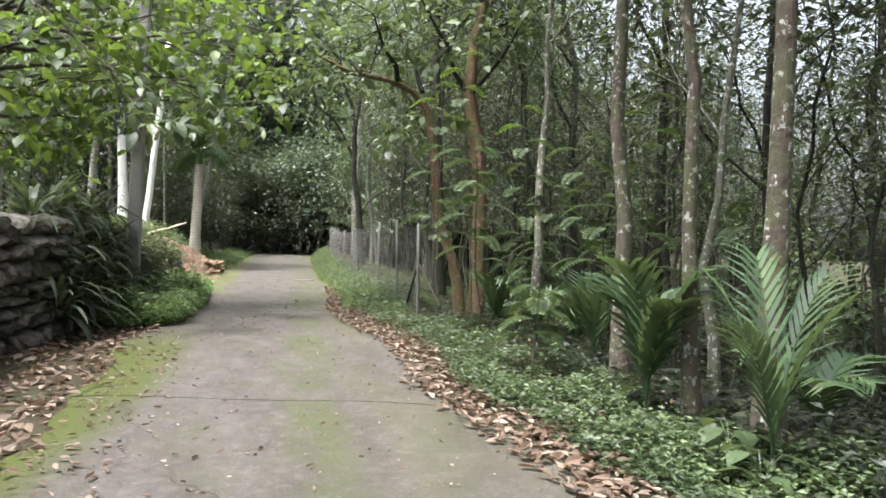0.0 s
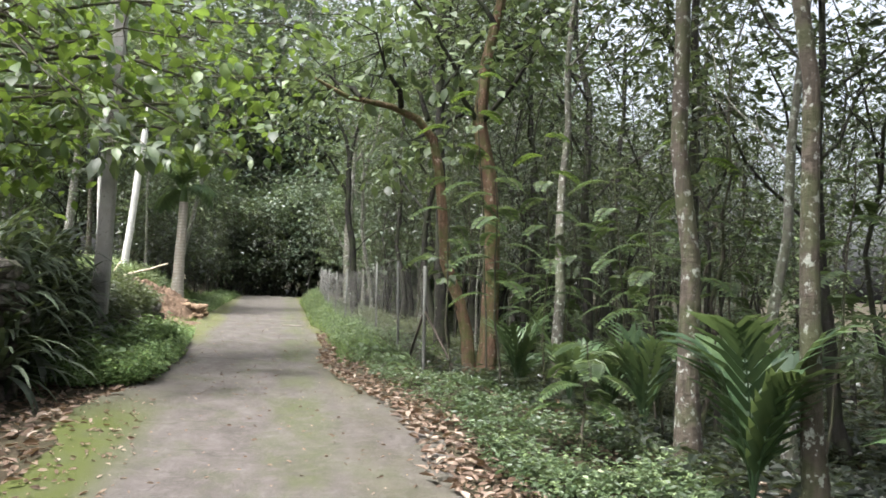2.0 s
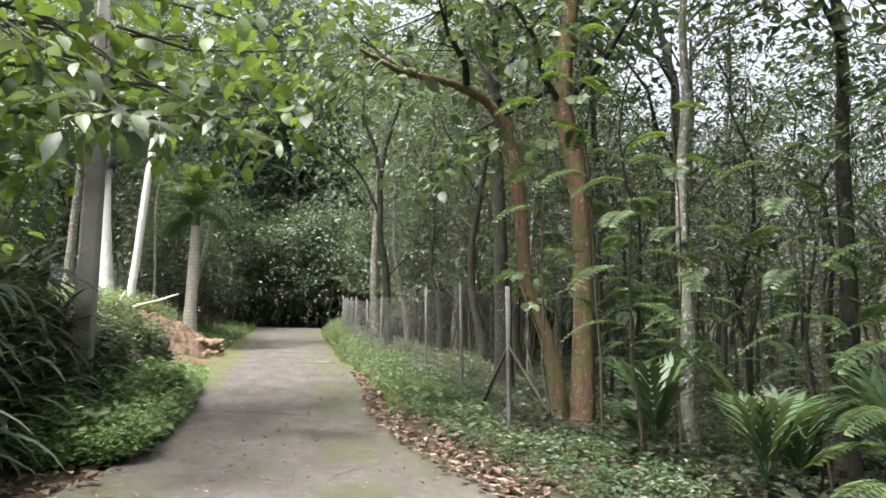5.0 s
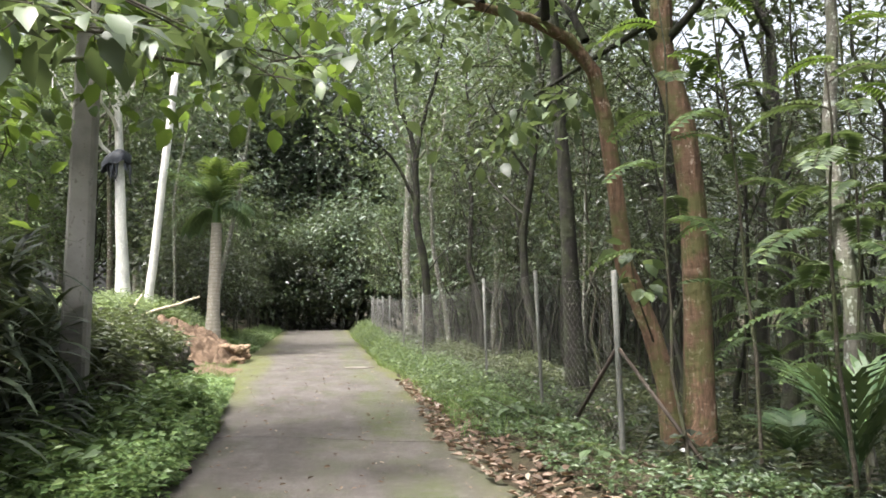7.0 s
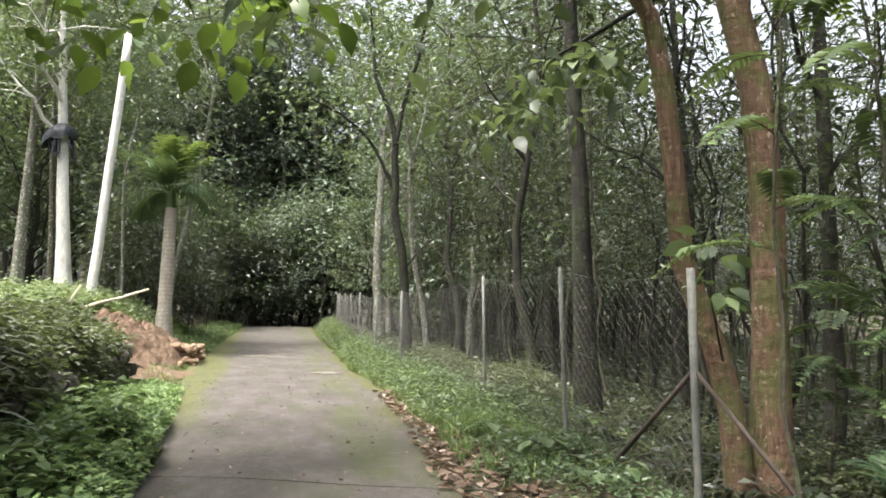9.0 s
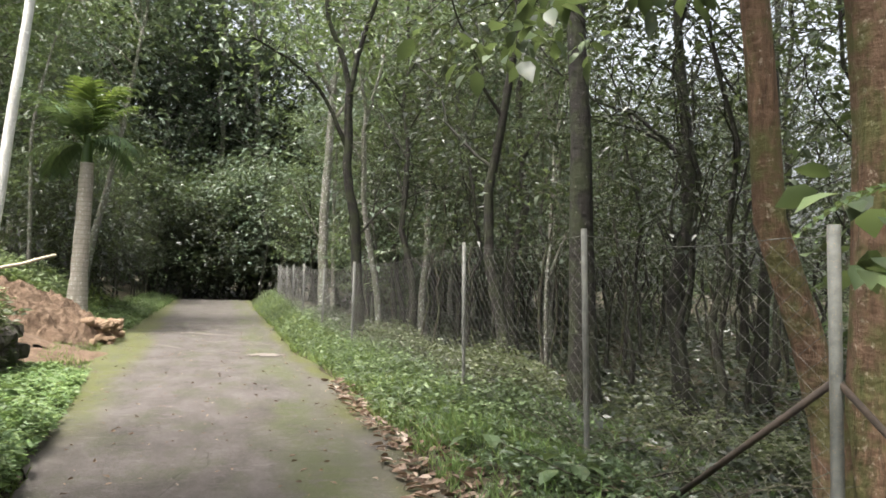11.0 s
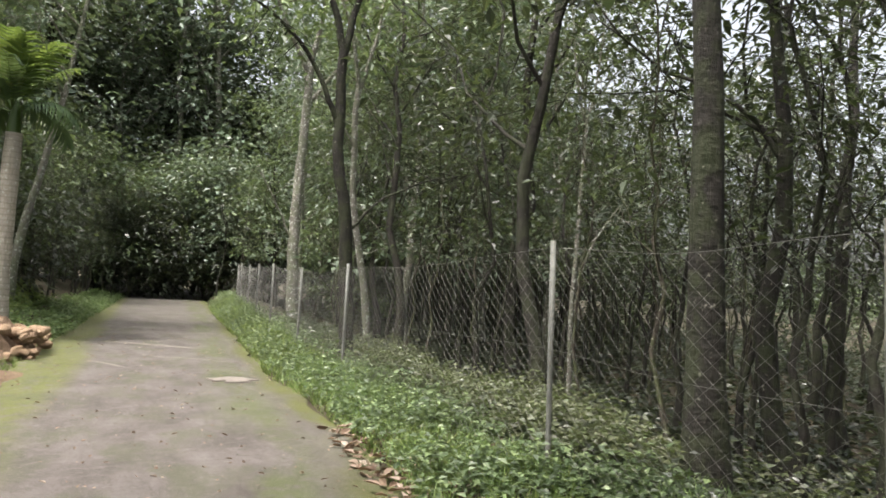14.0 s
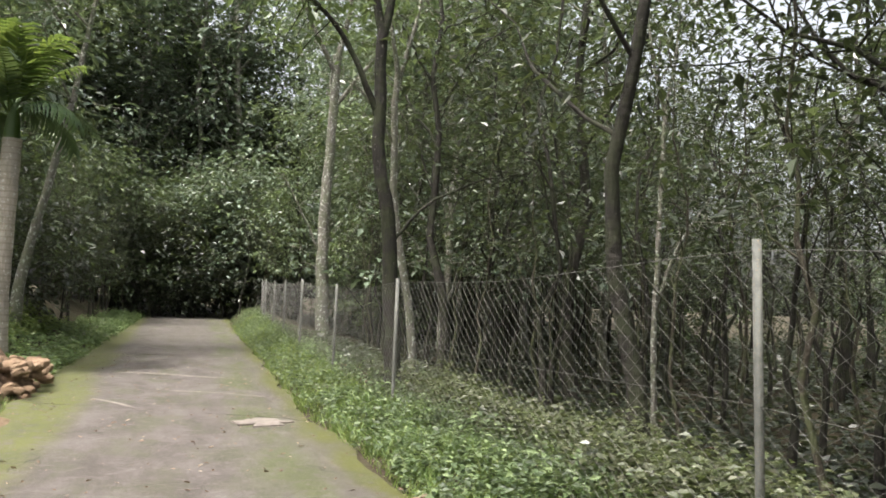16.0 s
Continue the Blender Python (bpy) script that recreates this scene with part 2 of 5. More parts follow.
M_WIRE = plain_mat("weathered_wire", (0.06, 0.058, 0.052), (0.11, 0.107, 0.098), 0.7, 20.0, 0.0, 0.1)
M_RUST = plain_mat("rusty_steel", (0.028, 0.022, 0.018), (0.055, 0.04, 0.03), 0.8, 14.0, 0.3, 0.2)
M_TARP = plain_mat("dark_sheeting", (0.018, 0.02, 0.026), (0.045, 0.05, 0.06), 0.5, 6.0, 0.3)
M_DRYWOOD = plain_mat("dry_wood", (0.34, 0.29, 0.21), (0.50, 0.44, 0.33), 0.8, 12.0, 0.4)

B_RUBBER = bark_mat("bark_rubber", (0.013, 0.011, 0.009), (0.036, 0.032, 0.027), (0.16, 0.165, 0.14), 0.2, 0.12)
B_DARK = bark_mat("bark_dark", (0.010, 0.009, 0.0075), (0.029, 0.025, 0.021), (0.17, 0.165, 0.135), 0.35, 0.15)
B_LICHEN = bark_mat("bark_lichen", (0.05, 0.041, 0.032), (0.125, 0.103, 0.082), (0.36, 0.365, 0.33), 0.62, 0.3)
B_PALE = bark_mat("bark_pale", (0.085, 0.077, 0.064), (0.20, 0.187, 0.16), (0.42, 0.435, 0.39), 0.7, 0.3)
B_RED = bark_mat("bark_red", (0.05, 0.031, 0.021), (0.22, 0.137, 0.09), (0.30, 0.235, 0.185), 0.5, 0.5)
B_WHITE = bark_mat("bark_white", (0.55, 0.53, 0.48), (0.80, 0.785, 0.73), (0.82, 0.82, 0.79), 0.6, 0.0)
B_PALM = bark_mat("bark_palm", (0.22, 0.19, 0.15), (0.44, 0.40, 0.34), (0.52, 0.50, 0.44), 0.6, 0.0, 0.6)
B_TWIG = bark_mat("bark_twig", (0.03, 0.026, 0.019), (0.085, 0.073, 0.056), (0.3, 0.3, 0.26), 0.3, 0.3)

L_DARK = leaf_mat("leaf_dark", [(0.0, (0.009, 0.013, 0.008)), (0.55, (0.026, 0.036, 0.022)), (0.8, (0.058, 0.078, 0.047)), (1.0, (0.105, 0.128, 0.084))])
L_MID = leaf_mat("leaf_mid", [(0.0, (0.022, 0.034, 0.016)), (0.6, (0.058, 0.087, 0.038)), (1.0, (0.135, 0.18, 0.08))])
L_BRIGHT = leaf_mat("leaf_bright", [(0.0, (0.016, 0.032, 0.011)), (0.5, (0.042, 0.076, 0.02)), (0.8, (0.08, 0.135, 0.03)), (1.0, (0.17, 0.235, 0.05))], 0.5, 0.36, (0.28, 0.40, 0.05))
L_BLUE = leaf_mat("leaf_grey_green", [(0.0, (0.055, 0.078, 0.055)), (0.6, (0.088, 0.12, 0.082)), (1.0, (0.135, 0.17, 0.125))], 0.33, 0.25)
L_PALM = leaf_mat("leaf_palm", [(0.0, (0.02, 0.042, 0.02)), (0.7, (0.036, 0.07, 0.028)), (1.0, (0.06, 0.098, 0.036))], 0.55, 0.24)
L_FRESH = leaf_mat("leaf_palm_fresh", [(0.0, (0.028, 0.056, 0.014)), (0.6, (0.05, 0.092, 0.02)), (1.0, (0.12, 0.155, 0.035))], 0.5, 0.3, (0.24, 0.32, 0.06))
L_FEATHER = leaf_mat("leaf_feather", [(0.0, (0.02, 0.036, 0.014)), (0.6, (0.042, 0.07, 0.025)), (1.0, (0.085, 0.125, 0.042))], 0.55, 0.3)
# lightened leaf copy: sunlight over the left bank is put into the colour
L_SUN_TONE = leaf_mat("leaf_sun_tone", [(0.0, (0.07, 0.10, 0.045)), (0.6, (0.12, 0.165, 0.075)), (1.0, (0.22, 0.27, 0.15))], 0.5, 0.4, (0.34, 0.40, 0.16))
# near-black leaf copy: shade inside the wood is put into the colour
L_SHADE_TONE = leaf_mat("leaf_shade_tone", [(0.0, (0.0088, 0.0120, 0.0080)), (0.6, (0.0168, 0.0224, 0.0144)), (1.0, (0.0352, 0.0424, 0.0272))], 0.34, 0.2)
L_HERB = leaf_mat("leaf_herb", [(0.0, (0.06, 0.10, 0.035)), (0.6, (0.10, 0.165, 0.055)), (1.0, (0.17, 0.23, 0.085))], 0.45, 0.32)
L_GRASS = leaf_mat("leaf_grass", [(0.0, (0.06, 0.095, 0.022)), (0.6, (0.10, 0.145, 0.034)), (1.0, (0.17, 0.195, 0.065))], 0.5, 0.32)
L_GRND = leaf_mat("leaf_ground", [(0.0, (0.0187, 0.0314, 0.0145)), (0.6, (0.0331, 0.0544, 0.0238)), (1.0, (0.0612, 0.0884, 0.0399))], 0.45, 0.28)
L_FERN = leaf_mat("leaf_fern", [(0.0, (0.028, 0.027, 0.014)), (0.5, (0.036, 0.048, 0.019)), (1.0, (0.065, 0.07, 0.034))], 0.5, 0.25)
L_DEAD = leaf_mat("leaf_dead", [(0.0, (0.055, 0.034, 0.023)), (0.45, (0.12, 0.077, 0.053)), (0.85, (0.20, 0.145, 0.11)), (1.0, (0.30, 0.25, 0.205))], 0.7, 0.12, (0.4, 0.25, 0.1))


# ---------------- mesh helpers ----------------
rng = np.random.default_rng(7)


def mesh_data(name, V, F, m, smooth=False):
    V = np.asarray(V, dtype=np.float32).reshape(-1, 3)
    F = np.asarray(F, dtype=np.int32)
    k = F.shape[1]
    me = bpy.data.meshes.new(name)
    me.vertices.add(len(V))
    me.vertices.foreach_set("co", V.ravel())
    me.loops.add(F.size)
    me.loops.foreach_set("vertex_index", F.ravel())
    me.polygons.add(len(F))
    me.polygons.foreach_set("loop_start", np.arange(0, F.size, k, dtype=np.int32))
    me.polygons.foreach_set("loop_total", np.full(len(F), k, dtype=np.int32))
    me.polygons.foreach_set("use_smooth", np.full(len(F), smooth, dtype=bool))
    me.update(calc_edges=True)
    me.materials.append(m)
    return me


def part(name, geo, m, parent=None, label="", smooth=False):
    """One mesh object under a thing or a part."""
    ob = new(name, mesh_data(name, geo[0], geo[1], m, smooth))
    if parent is not None:
        ob.parent = parent
    if label:
        tagged(ob, label)
    return ob


def thing(name, at, label, category, group=""):
    e = new(name)
    e.empty_display_size = 0.2
    e.matrix_basis = Matrix.Translation(at)
    tagged(e, label, category, group)
    return e


def join(*geos):
    Vs, Fs, n = [], [], 0
    for V, F in geos:
        Vs.append(np.asarray(V, float).reshape(-1, 3))
        Fs.append(np.asarray(F, int) + n)
        n += len(Vs[-1])
    return np.concatenate(Vs), np.concatenate(Fs)


def tube(path, radii, sides=8, wobble=0.0, seed=0, cap=False):
    """A tapered tube of quads along a line of points; cap closes both ends."""
    P = np.asarray(path, float)
    R = np.asarray(radii, float)
    if cap:
        d0, d1 = unit(P[0] - P[1]) * 0.002, unit(P[-1] - P[-2]) * 0.002
        P = np.concatenate([[P[0] + d0], P, [P[-1] + d1]])
        R = np.concatenate([[0.001], R, [0.001]])
    n = len(P)
    T = np.gradient(P, axis=0)
    T /= np.linalg.norm(T, axis=1)[:, None] + 1e-9
    ref = np.array([0.0, 1.0, 0.0]) if abs(T[0, 1]) < 0.8 else np.array([1.0, 0.0, 0.0])
    A = np.cross(T, ref)
    A /= np.linalg.norm(A, axis=1)[:, None] + 1e-9
    B = np.cross(T, A)
    ang = np.linspace(0, 2 * np.pi, sides, endpoint=False)
    r = R[:, None] * np.ones(sides)
    if wobble:
        g = np.random.default_rng(seed)
        r = r * (1 + wobble * g.standard_normal((n, sides)) * 0.6 + wobble * g.standard_normal(sides)[None, :])
    V = P[:, None, :] + r[..., None] * (np.cos(ang)[None, :, None] * A[:, None, :] + np.sin(ang)[None, :, None] * B[:, None, :])
    i = np.arange(n - 1)[:, None] * sides
    j = np.arange(sides)[None, :]
    k = (j + 1) % sides
    F = np.stack([i + j, i + k, i + sides + k, i + sides + j], -1).reshape(-1, 4)
    return V.reshape(-1, 3), F


# leaf templates: x along the leaf (0..1), y across, z up
LEAF_SIMPLE = (np.array([[0, 0, 0], [0.42, 0.5, 0.10], [1, 0, -0.12], [0.42, -0.5, 0.10]]), np.array([[0, 2, 1], [0, 3, 2]]))
LEAF_ROUND = (np.array([[0, 0, 0], [0.25, 0.40, 0.06], [0.6, 0.47, 0.03], [1, 0, -0.2], [0.6, -0.47, 0.03], [0.25, -0.40, 0.06], [0.3, 0, 0.0], [0.65, 0, -0.05]]),
              np.array([[0, 6, 1], [1, 6, 2], [6, 7, 2], [2, 7, 3], [0, 5, 6], [5, 4, 6], [6, 4, 7], [4, 3, 7]]))
LEAF_HEX = (np.array([[0, 0, 0], [0.33, 0.45, 0.08], [0.72, 0.33, 0.04], [1, 0, -0.14], [0.72, -0.33, 0.04], [0.33, -0.45, 0.08]]), np.array([[0, 3, 1], [1, 3, 2], [0, 5, 3], [5, 4, 3]]))
LEAF_BLADE = (np.array([[0, 0.5, 0], [0, -0.5, 0], [0.5, 0.4, 0.0], [0.5, -0.4, 0.0], [1, 0, -0.25]]), np.array([[0, 1, 3], [0, 3, 2], [2, 3, 4]]))
LEAF_CURL = (np.array([[0, 0, 0], [0.28, 0.40, 0.14], [0.65, 0.38, 0.18], [1, 0.05, 0.10], [0.65, -0.36, 0.12], [0.28, -0.42, 0.17], [0.3, 0, 0.0], [0.68, 0.0, 0.03]]),
             np.array([[0, 6, 1], [1, 6, 7], [1, 7, 2], [2, 7, 3], [0, 5, 6], [5, 7, 6], [5, 4, 7], [4, 3, 7]]))


def unit(a):
    return a / (np.linalg.norm(a, axis=-1, keepdims=True) + 1e-9)


def leaves(template, O, D, N, length, width):
    """Many copies of one leaf: origins O, ways D, upper sides N."""
    TV, TF = template
    D = unit(D)
    S = unit(np.cross(N, D))
    U = np.cross(D, S)
    L = np.broadcast_to(np.asarray(length, float), (len(O),))
    W = np.broadcast_to(np.asarray(width, float), (len(O),))
    V = O[:, None, :] + TV[None, :, 0, None] * (D * L[:, None])[:, None, :] + TV[None, :, 1, None] * (S * W[:, None])[:, None, :] + TV[None, :, 2, None] * (U * L[:, None])[:, None, :]
    F = TF[None] + (np.arange(len(O)) * len(TV))[:, None, None]
    return V.reshape(-1, 3), F.reshape(-1, TF.shape[1])


def clump_leaves(g, centres, per, spread, size, template=LEAF_SIMPLE, aspect=0.5, droop=0.5):
    """Leaves in loose clumps about the given tips."""
    C = np.repeat(centres, per, axis=0)
    off = g.standard_normal(C.shape) * np.asarray(spread)
    O = C + off
    D = unit(off + g.standard_normal(C.shape) * 0.5 * np.mean(spread))
    D[:, 2] = D[:, 2] * 0.6 - droop * g.uniform(0, 1, len(D))
    N = g.standard_normal(C.shape) * 0.4 + np.array([0, 0, 1.0])
    L = size * g.uniform(0.6, 1.25, len(O))
    return leaves(template, O, D, N, L, L * aspect)


def bent(g, start, end, n=7, sway=0.12):
    t = np.linspace(0, 1, n)[:, None]
    P = np.asarray(start, float) * (1 - t) + np.asarray(end, float) * t
    w = np.cumsum(g.standard_normal((n, 3)), axis=0)
    w -= w[0] + (w[-1] - w[0]) * t
    ln = np.linalg.norm(np.asarray(end, float) - np.asarray(start, float))
    return P + w * sway * ln / n


# ---------------- plan ----------------
def lane_left(y):
    return np.interp(y, [-12, 3, 5.5, 8.6, 10.4, 14, 18, 21.5, 25.5, 33, 45, 68], [-2.0, -2.05, -2.16, -2.6, -2.1, -2.18, -2.56, -2.94, -3.3, -3.45, -3.65, -4.1])


def lane_right(y):
    return np.interp(y, [-12, 2, 5.3, 8, 10.8, 13.6, 15.5, 18, 21, 25, 33, 45, 68], [1.7, 1.7, 1.17, 1.32, 0.85, 0.62, 0.8, 0.86, 0.9, 0.62, 0.66, 0.62, 1.0])


def step(a, b, v):
    t = np.clip((v - a) / (b - a), 0, 1)
    return t * t * (3 - 2 * t)


def ground_z(x, y):
    x, y = np.asarray(x, float), np.asarray(y, float)
    l, r = lane_left(y), lane_right(y)
    d_r, d_l = x - r, l - x
    right = 0.14 * step(0.0, 0.7, d_r) * step(4, 12, y) - 0.85 * step(1.0, 6.5, d_r) * step(2, 9, y) - 0.25 * step(1.0, 6.0, d_r)
    right += np.clip(y - 24, 0, 30) * 0.016 * step(0, 1, d_r)
    far_bank = np.interp(y, [13, 16, 22, 28, 36, 60], [1.2, 0.75, 0.85, 1.5, 1.2, 0.8])
    left_far = far_bank * step(0.5, 3.2, d_l) + 0.10 * step(0.0, 0.5, d_l)
    left_near = -0.03 * step(0.0, 0.3, d_l) + 1.55 * step(-3.85, -4.15, x)
    w = step(11.5, 14.5, y)
    left = left_near * (1 - w) + left_far * w
    z = np.where(d_r > 0, right, np.where(d_l > 0, left, 0.0)) - 0.06
    bump = 0.05 * np.sin(x * 1.7 + 0.6 * y) * np.sin(y * 1.3 - 0.4 * x) + 0.03 * np.sin(x * 4.1 + 1) * np.sin(y * 3.7)
    off = np.maximum(np.maximum(d_r, d_l), 0)
    pit = 0.3 * np.exp(-((x - 2.75) ** 2 / 0.5 + (y - 12.7) ** 2 / 2.2))
    return z + bump * step(0.1, 1.2, off) - pit


def build_ground():
    xs = np.concatenate([np.linspace(-400, -40, 10)[:-1], np.linspace(-40, -9, 32)[:-1], np.arange(-9, 10, 0.22), np.linspace(10, 45, 36), np.linspace(45, 400, 10)[1:]])
    ys = np.concatenate([np.linspace(-300, -20, 8)[:-1], np.linspace(-20, -4, 16)[:-1], np.arange(-4, 34, 0.25), np.linspace(34, 90, 80), np.linspace(90, 500, 12)[1:]])
    X, Y = np.meshgrid(xs, ys, indexing="ij")
    V = np.stack([X, Y, ground_z(X, Y)], -1).reshape(-1, 3)
    ny = len(ys)
    i = np.arange(len(xs) - 1)[:, None] * ny
    j = np.arange(ny - 1)[None, :]
    F = np.stack([i + j, i + ny + j, i + ny + j + 1, i + j + 1], -1).reshape(-1, 4)
    ob = part("ground", (V, F), M_SOIL, smooth=True)
    tagged(ob, "dark forest soil with leaf litter and low growth", "ground", kind="structure")


def build_lane():
    lane = thing("road", (0, 0, 0), "worn mossy concrete lane cast in slabs with open joints", "road")
    tagged(lane, kind="structure")
    joints = [-12, -4.0, 4.73, 13.5, 24.6, 33.5, 42.5, 51.5, 60, 68]
    slant = [0, -0.15, -0.15, -0.34, -0.5, -0.3, -0.2, -0.2, 0, 0]
    cols = np.linspace(0, 1, 13)
    for k in range(len(joints) - 1):
        rows = max(6, int((joints[k + 1] - joints[k]) / 0.35))
        v = np.linspace(0, 1, rows)
        ya, yb = joints[k] + 0.012, joints[k + 1] - 0.012
        V = []
        for t in v:
            yy = ya + (yb - ya) * t
            l, r = lane_left(yy), lane_right(yy)
            rough_l = 0.07 * math.sin(yy * 2.3) + 0.04 * math.sin(yy * 6.1) + 0.02 * math.sin(yy * 13.7)
            rough_r = 0.07 * math.sin(yy * 1.9 + 1) + 0.04 * math.sin(yy * 5.3) + 0.02 * math.sin(yy * 12.1)
            for c in cols:
                x = (l + rough_l) * (1 - c) + (r + rough_r) * c
                sl = slant[k] * (1 - t) + slant[k + 1] * t
                z = 0.006 * math.sin(x * 3 + yy * 1.3) + 0.005 * math.sin(yy * 3.1 - x * 2) - 0.02 * (2 * c - 1) ** 6
                V.append((x, yy + sl * (x + 0.6), z))
        n = len(cols)
        V = np.array(V)
        top = len(V)
        i = np.arange(rows - 1)[:, None] * n
        j = np.arange(n - 1)[None, :]
        F = np.stack([i + j, i + j + 1, i + n + j + 1, i + n + j], -1).reshape(-1, 4)
        ring = list(range(n)) + [r * n + n - 1 for r in range(1, rows)] + [(rows - 1) * n + c for c in range(n - 2, -1, -1)] + [r * n for r in range(rows - 2, 0, -1)]
        skirt = V[ring].copy()
        skirt[:, 2] -= 0.12
        V = np.concatenate([V, skirt])
        m = len(ring)
        S = np.array([[ring[(a + 1) % m], ring[a], top + a, top + (a + 1) % m] for a in range(m)])
        part("slab", (V, np.concatenate([F, S])), M_LANE, lane)
    return lane


build_ground()
build_lane()

# ---------------- trees ----------------
def grow(g, top, height, r0, limbs, clumps, crown_lo, crown_r, fork=0.45, sway=0.1, sides=8):
    """Trunk, limbs and clump centres of one tree in its own space: top is the offset of the trunk's end from its base."""
    n = 10
    spine = bent(g, (0, 0, -0.25), (top[0], top[1], height * 0.82), n, sway)
    rad = r0 * (1 - 0.72 * np.linspace(0, 1, n) ** 0.9)
    rad[0] *= 1.45
    rad[1] *= 1.08
    trunk = tube(spine, rad, sides, 0.05, int(g.integers(1e6)))
    limb_geo, tips = [], []
    for k in range(limbs):
        f = fork + (1 - fork) * (k + g.uniform(0, 0.8)) / limbs
        f = min(f, 0.98)
        p = spine[0] * 0
        q = f * (n - 1)
        i = int(q)
        p = spine[i] * (1 - (q - i)) + spine[min(i + 1, n - 1)] * (q - i)
        a = g.uniform(0, 2 * np.pi)
        reach = crown_r * g.uniform(0.55, 1.05)
        end = p + np.array([math.cos(a) * reach, math.sin(a) * reach, g.uniform(0.35, 1.0) * reach + 0.08 * height])
        line = bent(g, p, end, 6, 0.22)
        rr = max(r0 * 0.42 * (1 - 0.5 * f), 0.012)
        own = [tube(line, rr * np.linspace(1, 0.22, 6), 5, 0.04, int(g.integers(1e6)))]
        for s in (2, 3, 4, 5):
            for _ in range(2):
                e = line[s] + g.standard_normal(3) * crown_r * np.array([0.3, 0.3, 0.2])
                own.append(tube(bent(g, line[s], e, 3, 0.2), np.array([0.3, 0.2, 0.1]) * rr + 0.003, 3))
                tips.append(e)
        tips.append(end)
        limb_geo.append(join(*own))
    tips = np.array(tips)
    if len(tips) < clumps:
        extra = tips[g.integers(0, len(tips), clumps - len(tips))] + g.standard_normal((clumps - len(tips), 3)) * crown_r * np.array([0.3, 0.3, 0.22])
        tips = np.concatenate([tips, extra])
    tips = tips[tips[:, 2] > crown_lo]
    return trunk, limb_geo, tips


def make_tree(name, at, seed, height, r0, bark, leaf, label, top=(0, 0), limbs=8, clumps=60, per=20, size=0.2, crown_lo=2.5, crown_r=2.0,
              fork=0.45, spread=0.45, sway=0.1, group="", template=LEAF_SIMPLE, aspect=0.5, sides=8, category="tree"):
    g = np.random.default_rng(seed)
    trunk, limb, tips = grow(g, top, height, r0, limbs, clumps, crown_lo, crown_r, fork, sway, sides)
    t = thing(name, at, label, category, group)
    part("trunk", trunk, bark, t, smooth=True)
    for one in limb:
        part("limb", one, bark, t, smooth=True)
    part("crown", clump_leaves(g, tips, per, (spread, spread, spread * 0.38), size, template, aspect), leaf, t)
    return t


def on_ground(x, y, dz=0.0):
    return (x, y, float(ground_z(x, y)) + dz)


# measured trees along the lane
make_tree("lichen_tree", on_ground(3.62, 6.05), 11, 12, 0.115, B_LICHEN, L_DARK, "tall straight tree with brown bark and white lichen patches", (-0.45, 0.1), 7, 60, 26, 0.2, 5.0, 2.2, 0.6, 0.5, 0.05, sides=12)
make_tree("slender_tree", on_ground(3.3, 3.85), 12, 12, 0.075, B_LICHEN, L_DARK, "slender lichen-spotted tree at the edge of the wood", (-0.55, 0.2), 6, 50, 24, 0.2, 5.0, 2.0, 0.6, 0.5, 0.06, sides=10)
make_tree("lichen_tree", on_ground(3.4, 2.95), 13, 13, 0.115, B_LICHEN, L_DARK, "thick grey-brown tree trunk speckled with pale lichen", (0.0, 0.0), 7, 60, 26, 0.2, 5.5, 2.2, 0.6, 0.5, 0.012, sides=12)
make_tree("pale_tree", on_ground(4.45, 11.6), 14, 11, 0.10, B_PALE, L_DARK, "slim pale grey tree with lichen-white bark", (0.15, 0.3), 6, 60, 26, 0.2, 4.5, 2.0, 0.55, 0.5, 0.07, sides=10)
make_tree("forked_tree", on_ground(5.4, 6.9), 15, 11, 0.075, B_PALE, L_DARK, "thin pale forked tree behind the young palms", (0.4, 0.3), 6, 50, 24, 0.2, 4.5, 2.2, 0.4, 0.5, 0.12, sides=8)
make_tree("tall_tree", on_ground(7.0, 12.0), 16, 14, 0.16, B_DARK, L_SHADE_TONE, "tall dark-barked tree in the wood", (0.2, 0.2), 9, 46, 16, 0.2, 5.0, 2.8, 0.45, 0.55, 0.05, sides=10)
make_tree("tall_tree", on_ground(3.6, 17.6), 17, 14, 0.17, B_DARK, L_SHADE_TONE, "tall dark tree trunk standing behind the wire fence", (-0.42, 0.05), 9, 60, 20, 0.2, 4.2, 2.6, 0.5, 0.55, 0.012, sides=12)
make_tree("forked_tree", on_ground(6.8, 19.7), 18, 13, 0.15, B_DARK, L_SHADE_TONE, "dark forked tree inside the fenced wood", (-0.3, 0.5), 8, 46, 16, 0.2, 4.0, 2.8, 0.35, 0.55, 0.1, sides=10)
make_tree("forked_tree", on_ground(9.9, 21.8), 19, 13, 0.16, B_DARK, L_SHADE_TONE, "dark tree splitting into two limbs inside the fence", (0.6, 0.5), 8, 46, 16, 0.2, 4.0, 2.8, 0.3, 0.55, 0.1, sides=10)
make_tree("leaning_tree", on_ground(-5.2, 35.0), 25, 13, 0.14, B_PALE, L_BLUE, "grey leaning tree on the bank", (1.6, 0.0), 8, 70, 26, 0.26, 5.5, 2.8, 0.5, 0.55, 0.04, sides=10)


